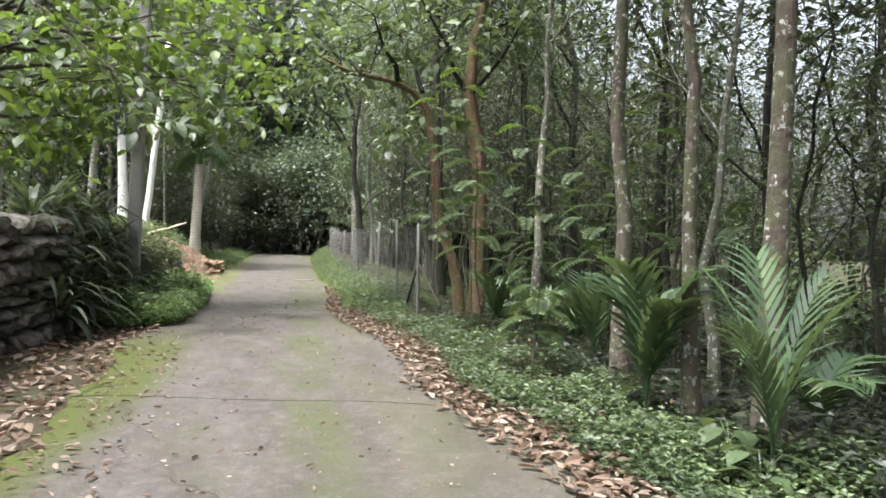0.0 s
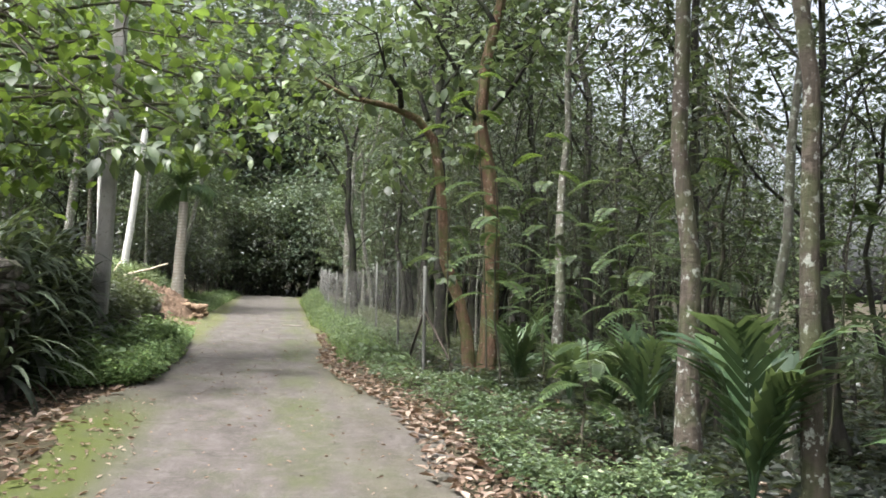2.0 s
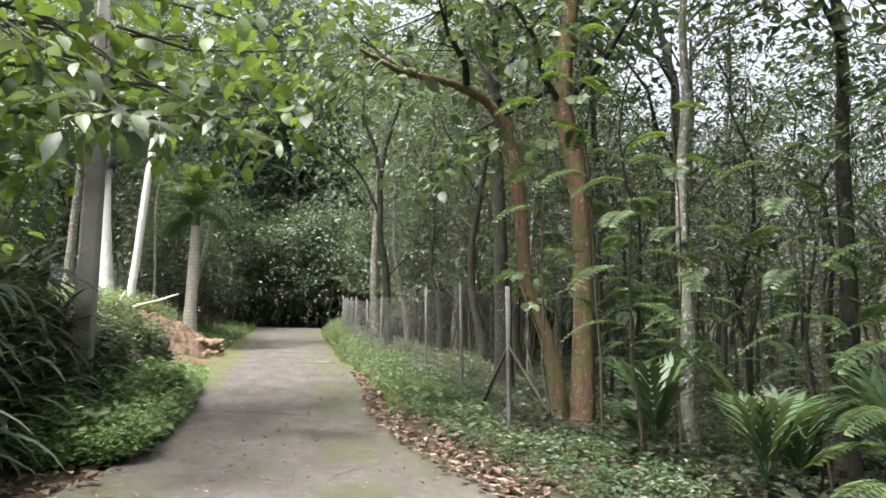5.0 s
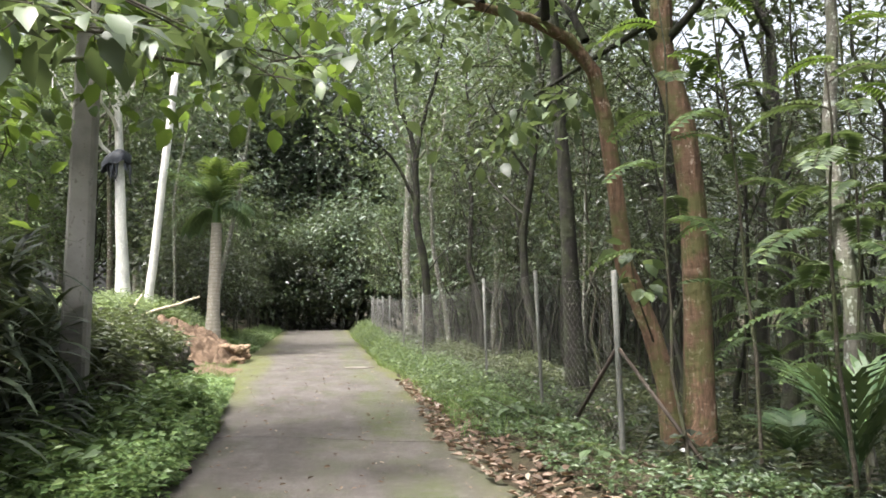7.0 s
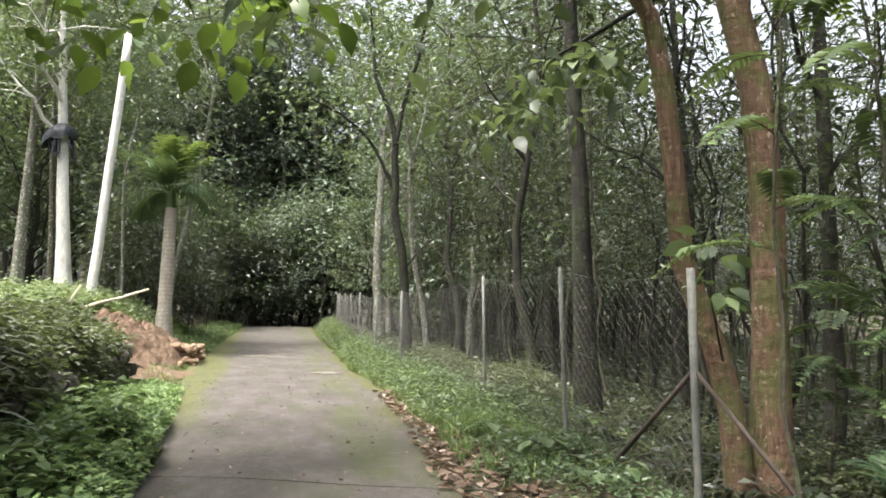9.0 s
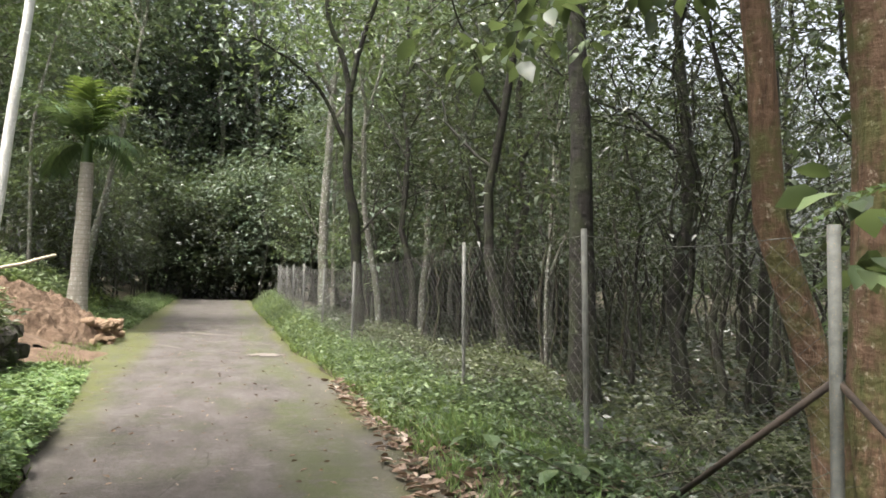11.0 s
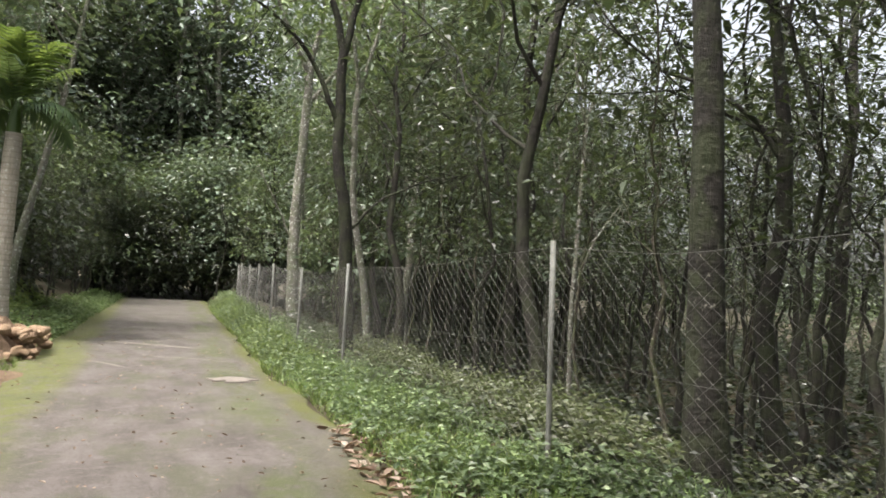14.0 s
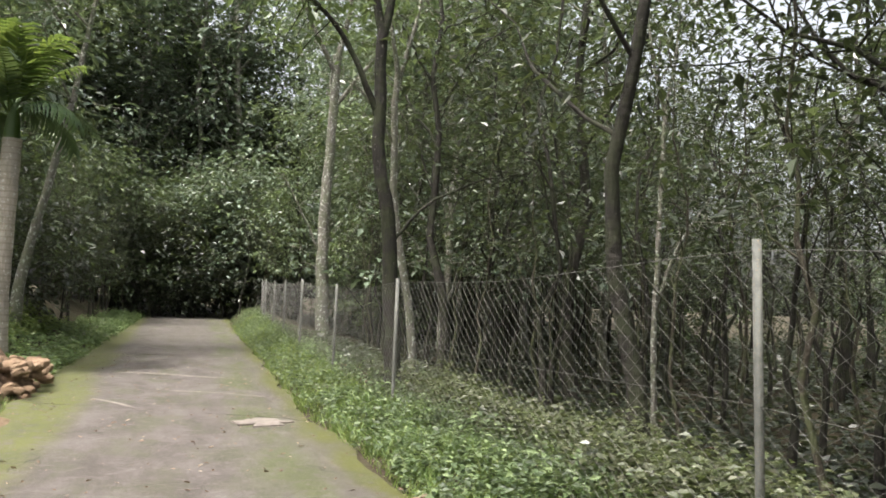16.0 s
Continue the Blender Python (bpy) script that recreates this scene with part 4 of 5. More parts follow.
for k, (x, y, s) in enumerate(((2.95, 2.75, 0.2), (2.8, 2.15, 0.18), (1.45, 13.7, 0.15), (1.3, 15.0, 0.17), (3.1, 4.5, 0.19), (1.75, 12.7, 0.16), (1.6, 11.4, 0.13), (-2.9, 13.4, 0.16), (-2.6, 15.6, 0.15))):
    broad_herb(on_ground(x, y), 430 + k, 7, s, "low herb with broad rounded green leaves")


# ---------------- left bank: pole, wall, mound ----------------
def utility_pole():
    t = thing("utility_pole", (-3.4, 13.14, 0.05), "tapered grey concrete utility pole leaning slightly", "utility pole")
    n = 12
    z = np.linspace(-0.4, 8.5, n)
    h = np.interp(z, [-0.4, 8.5], [0.135, 0.09])
    V, F = [], []
    c = 0.03
    for zi, hi in zip(z, h):
        dx = 0.013 * zi
        for px, py in ((1, 1 - c / hi), (1 - c / hi, 1), (-1 + c / hi, 1), (-1, 1 - c / hi), (-1, -1 + c / hi), (-1 + c / hi, -1), (1 - c / hi, -1), (1, -1 + c / hi)):
            V.append((px * hi + dx, py * hi * 0.8, zi))
    for i in range(n - 1):
        for j in range(8):
            k = (j + 1) % 8
            F.append((i * 8 + j, i * 8 + k, i * 8 + 8 + k, i * 8 + 8 + j))
    part("shaft", (V, F), M_POLE, t)
    return t


utility_pole()


def leaning_pole():
    t = thing("dead_tree", (-6.36, 29.0, 1.0), "bare whitewashed trunk leaning over the bank", "dead tree")
    g = np.random.default_rng(5)
    part("trunk", tube(bent(g, (0, 0, -0.3), (0.76, 0.0, 8.2), 12, 0.012), np.linspace(0.14, 0.105, 12), 12, 0.02, 2, cap=True), B_WHITE, t, smooth=True)


leaning_pole()


def whitewashed_tree():
    t = make_tree("whitewashed_tree", on_ground(-7.47, 30.9), 51, 12, 0.25, B_WHITE, L_MID, "straight tree with a whitewashed lower trunk", (-0.5, 0), 7, 60, 22, 0.26, 5.0, 2.4, 0.5, 0.5, 0.008, sides=12)
    return t


whitewashed_tree()

# dark sheet slung over the whitewashed tree like a hood
def tree_bundle():
    g = np.random.default_rng(52)
    rows, cols = 9, 28
    V, F = [], []
    for i in range(rows):
        f = i / (rows - 1)
        for j in range(cols):
            q = 2 * math.pi * j / cols
            rr = math.sin(min(f * 1.9, 1.6)) * (1 + 0.08 * math.sin(5 * q) * f + 0.03 * g.standard_normal())
            V.append((0.46 * rr * math.cos(q) - 0.12 * f, 0.40 * rr * math.sin(q), 0.42 - 0.62 * f ** 1.4 - 0.16 * f * math.cos(q + 0.4) * -1 + 0.05 * f * math.sin(6 * q)))
    for i in range(rows - 1):
        for j in range(cols):
            k = (j + 1) % cols
            F.append((i * cols + j, i * cols + cols + j, i * cols + cols + k, i * cols + k))
    t = thing("tarpaulin", (-7.72, 30.8, 6.5), "dark plastic sheeting bundled round a tree trunk", "tarpaulin")
    part("sheet", (V, F), M_TARP, t, smooth=True)
    for _ in range(9):
        q = g.uniform(0, 6.28)
        p = np.array([0.34 * math.cos(q), 0.3 * math.sin(q), -0.12])
        line = bent(g, p, p + np.array([g.uniform(-0.1, 0.25), 0, -g.uniform(0.3, 0.8)]), 5, 0.2)
        part("hanging_strip", tube(line, [0.035, 0.05, 0.045, 0.03, 0.008], 5), M_TARP, t, smooth=True)


tree_bundle()


def rock(g, cuts=9):
    """Angular stone: a boxy lump with a few broken faces."""
    bm = bmesh.new()
    bmesh.ops.create_icosphere(bm, subdivisions=2, radius=1.0)
    V = np.array([v.co[:] for v in bm.verts])
    F = np.array([[v.index for v in f.verts] for f in bm.faces])
    bm.free()
    V = V / np.abs(V).max(axis=1, keepdims=True) ** 0.8
    for _ in range(cuts):
        n = unit(g.standard_normal(3))
        k = g.uniform(0.85, 1.1)
        over = np.maximum(V @ n - k, 0)
        V = V - over[:, None] * n * 0.92
    return V * (1 + 0.04 * g.standard_normal((len(V), 1))), F


def stone_wall(name, ends, height, depth, label, seed, course=0.24, m=M_STONE):
    """Dry-stone wall: irregular stones in rough courses with open joints over a dark core."""
    g = np.random.default_rng(seed)
    (xa, ya), (xb, yb) = ends
    ln = math.hypot(xb - xa, yb - ya)
    u = np.array([(xb - xa) / ln, (yb - ya) / ln])
    nrm = np.array([u[1], -u[0]])
    base = (xa, ya, min(float(ground_z(xa + nrm[0] * depth, ya)), float(ground_z(xb + nrm[0] * depth, yb))) - 0.05)
    t = thing(name, base, label, "stone wall")
    tagged(t, kind="structure")
    shapes = [mesh_data("stone", *rock(g), m) for _ in range(14)]
    z = 0.0
    while z < height:
        h = course * g.uniform(0.55, 1.4)
        s = g.uniform(-0.2, 0.0)
        while s < ln:
            w = g.uniform(0.2, 0.75)
            ob = new("stone", shapes[int(g.integers(14))])
            ob.parent = t
            p = u * (s + w / 2) + nrm * (depth * 0.5 - 0.12 + g.uniform(-0.05, 0.05))
            local_h = height * (1 - 0.12 * math.sin(s * 1.7 + seed))
            if z < local_h:
                ob.matrix_basis = Matrix.LocRotScale((p[0], p[1], z + h / 2), Euler((g.uniform(-0.2, 0.2), g.uniform(-0.2, 0.2), math.atan2(u[1], u[0]) + g.uniform(-0.15, 0.15))), (w * 0.5, depth * 0.45, h * 0.5))
            else:
                bpy.data.objects.remove(ob)
            s += w
        z += h * 0.95
    return t


stone_wall("stone_wall", ((-4.05, 4.5), (-3.85, 9.5)), 1.68, 0.55, "old dry-stone retaining wall of dark mossy stones", 61)
stone_wall("rubble_wall", ((-3.6, 14.2), (-4.05, 21.2)), 0.7, 0.6, "low rubble wall of dark stones overgrown with creepers", 62)


def earth_mound():
    g = np.random.default_rng(63)
    n = 46
    xs = np.linspace(-1.6, 1.3, n)
    X, Y = np.meshgrid(xs, xs * 1.1, indexing="ij")
    r = np.sqrt((X / 1.25) ** 2 + (Y / 1.45) ** 2)
    Z = 0.7 * np.clip(1 - r ** 3, -0.6, 1) + 0.10 * np.sin(X * 4 + Y * 3) * np.sin(Y * 5 - X) + 0.05 * np.sin(X * 11 + 2 * Y) * np.sin(Y * 9 + 1) + 0.028 * g.standard_normal(X.shape) + 0.06 * np.sin(X * 7.3 + 1) * np.sin(Y * 6.1 + X * 2)
    W = np.stack([X - 4.4, Y + 26.9], -1)
    gz = ground_z(W[..., 0], W[..., 1])
    base = float(ground_z(-4.4, 26.9))
    lift = np.where(r < 1.05, np.maximum(Z, -0.25), -0.3)
    V = np.stack([X, Y, gz - base + lift], -1).reshape(-1, 3)
    i = np.arange(n - 1)[:, None] * n
    j = np.arange(n - 1)[None, :]
    F = np.stack([i + j, i + n + j, i + n + j + 1, i + j + 1], -1).reshape(-1, 4)
    t = part("earth_mound", (V, F), M_EARTH)
    t.location = (-4.4, 26.9, base)
    tagged(t, "mound of dug red laterite earth beside the lane", "earth mound")
    # stones at the mound's foot
    shapes = [mesh_data("boulder", *rock(g), M_LATERITE) for _ in range(5)]
    for k in range(52):
        a = g.uniform(0, 1)
        x, y = -3.35 + g.uniform(-0.3, 0.25), 25.9 + a * 2.2
        ob = new("boulder", shapes[k % 5])
        s = g.uniform(0.04, 0.12)
        hz = float(ground_z(x, y)) + 0.55 * (k % 4) / 4
        ob.matrix_basis = Matrix.LocRotScale((x, y, hz + s * 0.4), Euler(tuple(g.uniform(-0.4, 0.4, 3))), (s * 1.2, s, s * 0.8))
        tagged(ob, "rough laterite stone tumbled from the earth mound", "boulder", "stones at the mound")


earth_mound()


def earth_apron():
    """Bare red soil spread at the lane's edge before the mound."""
    g = np.random.default_rng(64)
    n = 40
    a = np.linspace(0, 2 * np.pi, n, endpoint=False)
    V, F = [], []
    rings = 9
    cx, cy = -3.95, 23.7
    for k in range(rings):
        f = (k + 1) / rings
        for q in a:
            rr = f * (1 + 0.18 * math.sin(3 * q + 1) + 0.1 * math.sin(7 * q))
            x, y = cx + rr * 1.0 * math.cos(q), cy + rr * 2.0 * math.sin(q)
            V.append((x, y, max(float(ground_z(x, y)), -0.02) + 0.045 * (1 - f ** 3) - 0.03 * f ** 6 + 0.012))
    V.append((cx, cy, float(ground_z(cx, cy)) + 0.06))
    c = len(V) - 1
    for k in range(rings - 1):
        for j in range(n):
            F.append((k * n + j, k * n + n + j, k * n + n + (j + 1) % n, k * n + (j + 1) % n))
    ob = part("earth_patch", (V, F), M_EARTH, smooth=True)
    tagged(ob, "bare red earth spread beside the lane", "earth patch", kind="structure")


earth_apron()


def lying_log():
    g = np.random.default_rng(65)
    t = thing("lying_log", (-5.6, 25.3, float(ground_z(-5.6, 25.3)) + 0.2), "bare pale log lying against the earth mound", "log")
    part("log", tube(bent(g, (-0.5, -0.6, 0.0), (1.2, 1.6, 0.7), 8, 0.07), np.linspace(0.055, 0.03, 8), 9, 0.1, 3, cap=True), M_DRYWOOD, t, smooth=True)
    part("stick", tube(bent(g, (-0.35, -0.3, -0.1), (0.0, 0.05, 0.75), 6, 0.06), np.linspace(0.035, 0.022, 6), 7, 0.1, 4, cap=True), M_DRYWOOD, t, smooth=True)


lying_log()


# ---------------- fence ----------------
def fence():
    posts = [(2.12, 12.09, 2.0, 0.032), (2.03, 14.55, 1.8, 0.026), (1.91, 17.41, 1.8, 0.024), (1.66, 23.9, 1.75, 0.026), (1.62, 28.3, 1.75, 0.026), (1.58, 33.0, 1.75, 0.028),
             (1.65, 37.5, 1.75, 0.028), (1.75, 42.0, 1.75, 0.028), (1.8, 46.5, 1.75, 0.028), (2.0, 51.0, 1.75, 0.028), (2.4, 55.5, 1.75, 0.028)]
    tops = {0: 1.84, 1: 1.97, 2: 1.985}
    t = thing("chain_link_fence", on_ground(posts[0][0], posts[0][1]), "chain-link fence with slim grey posts along the wood", "fence")
    o = np.array(t.location)
    feet, heads = [], []
    for k, (x, y, h, r) in enumerate(posts):
        z = float(ground_z(x, y))
        head = tops.get(k, z + h)
        feet.append(np.array([x, y, z]) - o)
        heads.append(np.array([x - {0: 0.05, 1: 0.075, 2: 0.05}.get(k, 0.0), y, head]) - o)
        part("post", tube([feet[-1] - [0, 0, 0.3], feet[-1], (feet[-1] + heads[-1]) / 2, heads[-1]], [r * 1.05, r, r, r], 8, 0.02, k, cap=True), M_GALV, t, smooth=True)
    top0, foot0 = heads[0], feet[0]
    at = foot0 * 0.4 + top0 * 0.6
    part("brace", tube([at, foot0 + np.array([-0.05, 1.55, 0.05])], [0.022, 0.022], 6, cap=True), M_RUST, t, "dark rusty brace strut", smooth=True)
    part("brace", tube([at, foot0 + np.array([0.45, -1.05, 0.0])], [0.02, 0.02], 6, cap=True), M_RUST, t, "dark rusty brace strut", smooth=True)
    pitch = 0.075
    for k in range(len(posts) - 1):
        a0, b0 = feet[k] + [0, 0, 0.06], feet[k + 1] + [0, 0, 0.06]
        a1, b1 = heads[k] - [0, 0, 0.06], heads[k + 1] - [0, 0, 0.06]
        ln = np.linalg.norm(b0 - a0)
        cols = int(ln / pitch)
        rows = 32
        uu = np.arange(cols + 1) / cols
        vv = np.arange(rows + 1) / rows
        w = 0.0017
        Vs, Fs, cnt = [], [], 0
        side = unit(np.cross(b0 - a0, [0, 0, 1.0]))
        along = unit(b0 - a0)

        def spot(u, v):
            lo = a0 * (1 - u) + b0 * u
            hi = a1 * (1 - u) + b1 * u
            hi = hi - np.array([0, 0, 0.07 * math.sin(math.pi * u) ** 2])
            return lo * (1 - v) + hi * v + side * 0.02 * math.sin(3 * u + 5 * v)
        for c in range(cols):
            for ph in (0,):
                pts = np.array([spot(min((c + ((r + c) % 2) * 1.0) / cols, 1.0), vv[r]) for r in range(rows + 1)])
                n = len(pts)
                ring = np.stack([pts + along * w, pts - along * w * 0.5 + side * w, pts - along * w * 0.5 - side * w], 1).reshape(-1, 3)
                i = np.arange(n - 1)[:, None] * 3
                j = np.arange(3)[None, :]
                q = (j + 1) % 3
                Fs.append(np.stack([i + j, i + q, i + 3 + q, i + 3 + j], -1).reshape(-1, 4) + cnt)
                Vs.append(ring)
                cnt += len(ring)
        part("wire_mesh", (np.concatenate(Vs), np.concatenate(Fs)), M_WIRE, t)
        for v, rr in ((1.0, 0.0022), (0.55, 0.0016), (0.02, 0.0016)):
            part("line_wire", tube([spot(u, v) for u in np.linspace(0, 1, 9)], [rr] * 9, 4), M_WIRE, t)


fence()


# ---------------- the wood ----------------
def prototypes():
    P = {}
    kw = dict(group="trees of the wood")
    # darkest crowns carry the wood's shade in their leaf colour
    P["rubber"] = [make_tree("rubber_tree", (0, 0, 0), 100 + k, 13 + k, 0.11 + 0.015 * k, B_RUBBER, (L_SHADE_TONE, L_SHADE_TONE, L_DARK)[k], "dark-barked plantation tree forking into a leafy crown", (0.4 - 0.3 * k, 0.2 * k), 9, 58, 24, 0.24, 4.0, 2.8, 0.34, 0.4, 0.12, sides=7, **kw) for k in range(3)]
    P["open"] = [make_tree("rubber_tree", (0, 0, 0), 150 + k, 12 + 2 * k, 0.11 + 0.02 * k, B_RUBBER, (L_SHADE_TONE, L_DARK)[k], "thin-crowned plantation tree letting the sky through", (0.5 - 0.6 * k, 0.3 * k), 8, 30, 17, 0.22, 4.5, 2.6, 0.34, 0.36, 0.14, sides=7, **kw) for k in range(2)]
    P["slim"] = [make_tree("slim_tree", (0, 0, 0), 110 + k, 10 + k, 0.05 + 0.012 * k, (B_TWIG, B_DARK, B_RUBBER)[k], (L_DARK, L_DARK, L_SHADE_TONE)[k], "slim understorey tree with thin ascending branches", (0.6 - 0.5 * k, 0.3), 7, 16, 8, 0.19, 3.6, 1.6, 0.3, 0.3, 0.2, sides=6, **kw) for k in range(3)]
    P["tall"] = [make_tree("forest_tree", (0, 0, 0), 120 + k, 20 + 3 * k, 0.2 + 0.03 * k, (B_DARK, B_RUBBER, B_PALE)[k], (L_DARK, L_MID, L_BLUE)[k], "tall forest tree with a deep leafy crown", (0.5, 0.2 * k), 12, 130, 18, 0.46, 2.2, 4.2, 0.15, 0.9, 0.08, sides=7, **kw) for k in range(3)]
    P["bush"] = [make_tree("bush", (0, 0, 0), 130 + k, 2.6 + 0.6 * k, 0.03, B_TWIG, (L_SHADE_TONE, L_DARK, L_MID, L_BLUE)[k], "leafy undergrowth bush beneath the trees", (0.1, 0.1), 9, 40, 14, 0.17, 0.15, 0.9, 0.08, 0.32, 0.2, sides=5, group="undergrowth", category="bush") for k in range(4)]
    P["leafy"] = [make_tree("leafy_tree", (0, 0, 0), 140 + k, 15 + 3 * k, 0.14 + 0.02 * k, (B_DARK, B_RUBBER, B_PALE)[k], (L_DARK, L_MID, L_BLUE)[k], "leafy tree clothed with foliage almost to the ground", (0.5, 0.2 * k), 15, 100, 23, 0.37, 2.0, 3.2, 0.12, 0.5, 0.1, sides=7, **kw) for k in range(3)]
    P["sunny"] = [make_tree("light_leaved_tree", (0, 0, 0), 160 + k, 13 + 2 * k, 0.13, B_PALE, (L_SUN_TONE, L_HERB)[k], "tree with light green foliage beyond the sunny bank", (0.3, 0.2), 12, 70, 26, 0.3, 1.5, 2.8, 0.15, 0.45, 0.1, sides=7, **kw) for k in range(2)]
    return P


PROTO = prototypes()


def clear_of(x, y, gap, spots):
    return all((x - a) ** 2 + (y - b) ** 2 > gap * gap for a, b in spots)


def plant_wood():
    g = np.random.default_rng(200)
    used = [(3.62, 6.05), (3.3, 3.85), (3.4, 2.95), (4.45, 11.6), (5.4, 6.9), (7, 12), (3.5, 17.85), (6.8, 19.7), (9.9, 21.8), (6.3, 24.6), (3.15, 13.15), (-7.47, 30.9), (-6.36, 29.0), (-4.48, 30.0), (-9.05, 31.5), (-8.76, 34.0), (-5.9, 31.2), (2.7, 36.8)]
    first = {k: list(v) for k, v in PROTO.items()}

    def put(kind, x, y, gap, s=1.0, dz=0.0):
        if not clear_of(x, y, gap, used):
            return
        used.append((x, y))
        k = int(g.integers(len(PROTO[kind])))
        proto = PROTO[kind][k]
        m = Matrix.Translation(on_ground(x, y, dz)) @ Matrix.Rotation(g.uniform(0, 6.28), 4, "Z") @ Matrix.Scale(s * g.uniform(0.85, 1.15), 4)
        if proto in first[kind]:
            first[kind].remove(proto)
            proto.matrix_basis = m
        else:
            copy_thing(proto, m)

    # lane's end, closed by dense growth
    for _ in range(80):
        x, y = g.uniform(-8, 5), g.uniform(60.5, 67)
        put("bush", x, y, 0.9, 1.5)
    for _ in range(110):
        x, y = g.uniform(-28, 24), g.uniform(63, 78)
        put("leafy", x, y, 3.0, 1.2)
    for _ in range(48):
        x, y = g.uniform(-45, 40), g.uniform(76, 98)
        put("tall", x, y, 4.0, 1.1)
    for _ in range(60):
        x, y = g.uniform(-9, 6), g.uniform(57, 67)
        if -4.3 < x < 1.3 and y < 62:
            continue
        put("slim", x, y, 0.8, 0.9)
    for _ in range(44):
        x, y = g.uniform(-9.5, -4.6), g.uniform(40, 58)
        put("slim", x, y, 0.7, 0.7)
    # both sides of the lane's far half
    for _ in range(90):
        x, y = g.uniform(-13, -5.8), g.uniform(40, 62)
        put("leafy", x, y, 2.6, 0.9)
    for _ in range(26):
        x, y = g.uniform(-16, 8), g.uniform(67, 86)
        put("tall", x, y, 2.4, 1.25)
    for _ in range(30):
        x, y = g.uniform(-22, -7.5), g.uniform(34, 46)
        put("sunny", x, y, 2.8, 0.95)
    for _ in range(50):
        x, y = g.uniform(3.6, 12), g.uniform(33, 62)
        put("leafy", x, y, 3.4, 0.7)
    for _ in range(50):
        x, y = g.uniform(-8, -4.9), g.uniform(36, 60)
        put("bush", x, y, 1.2, 1.1)
    # fenced wood on the right
    for _ in range(700):
        x, y = g.uniform(4.2, 27), g.uniform(-6, 62)
        if x > 0.95 * (y + 6) + 8:
            continue
        if y < 16 and x > 8.5 and not clear_of(x, y, 4.6, used):
            continue
        if x < 3.6 + 0.09 * y or y > 40:
            put("rubber", x, y, 2.7)
        else:
            put("rubber" if x < 8.5 and g.random() < 0.4 else "open", x, y, 2.8 if x < 9 else 4.8)
    for _ in range(560):
        x, y = g.uniform(4.4, 20), g.uniform(1, 48)
        if x > 0.95 * (y + 4) + 6:
            continue
        put("slim", x, y, 1.15)
    for _ in range(40):
        x, y = g.uniform(8.0, 14), g.uniform(2, 16)
        put("bush", x, y, 1.3, 0.7)
    # broken edge of scrub where the wood opens to a clearing
    for _ in range(55):
        x, y = g.uniform(21, 36), g.uniform(4, 62)
        put("bush", x, y, 1.7, 0.9)
    for _ in range(75):
        x, y = g.uniform(6.5, 24), g.uniform(44, 66)
        put("bush", x, y, 1.2, 1.0)
    # out-of-view trees beside and behind the walk's start, added to block sun and sky
    for x, y in ((-8, -7.5), (-15.5, -2.5), (-7.5, -10), (6, -6), (9.5, -3), (5, -12), (11, 3), (-12, -7), (2.5, -16), (-4, -15)):
        put("tall", x, y, 1.0, 0.75)
    # left bank: open ground first, trees farther back
    for _ in range(150):
        x, y = g.uniform(-34, -9), g.uniform(8, 62)
        if (y < 38 and x > -15) or (x > -24 and g.random() < 0.7):
            continue
        put("rubber" if g.random() < 0.6 else "slim", x, y, 2.6)


plant_wood()


# ---------------- ground cover ----------------
def scatter_herbs(name, seed, n, xf, yr, h, size, m, label, per=6, template=LEAF_HEX, aspect=0.6, lift=0.0):
    g = np.random.default_rng(seed)
    y = yr[0] + (yr[1] - yr[0]) * g.random(n) ** 1.25
    a, b = xf(y)
    x = a + (b - a) * g.random(n)
    z = ground_z(x, y) + lift * g.random(n)
    keep = g.random(n) < 0.35 + 0.65 * (np.sin(x * 2.1 + y * 0.9) * np.sin(y * 1.7 - x) > -0.25)
    keep &= ((x + 4.3) / 1.45) ** 2 + ((y - 26.6) / 2.0) ** 2 > 1
    keep &= ((x + 3.9) / 1.1) ** 2 + ((y - 23.7) / 2.0) ** 2 > 1
    x, y, z = x[keep], y[keep], z[keep]
    C = np.repeat(np.stack([x, y, z], 1), per, axis=0)
    hh = np.repeat(h * g.uniform(0.4, 1.2, len(x)) * (np.interp(y, [15, 20.5], [1, 0.22]) if name == "verge_herbs" and h > 0.3 else 1.0), per)
    hump = 0.5 + 0.28 * np.sin(x * 3.1 + 1.3 * y) * np.sin(y * 2.3 - x) + 0.22 * np.sin(x * 7.3 - y * 2) * np.sin(y * 5.9 + 2 * x)
    hh = hh * np.repeat(0.35 + 1.2 * hump, per)
    ang = g.uniform(0, 6.283, len(C))
    O = C + np.stack([np.cos(ang) * 0.05, np.sin(ang) * 0.05, hh * g.uniform(0.35, 1, len(C))], 1)
    D = np.stack([np.cos(ang), np.sin(ang), g.uniform(-0.3, 0.5, len(C))], 1)
    N = np.array([0, 0, 1.0]) + g.standard_normal(C.shape) * 0.3
    L = size * g.uniform(0.6, 1.3, len(C))
    geo = leaves(template, O, D, N, L, L * aspect)
    ob = part(name, geo, m)
    tagged(ob, label, "plants", kind="stuff")


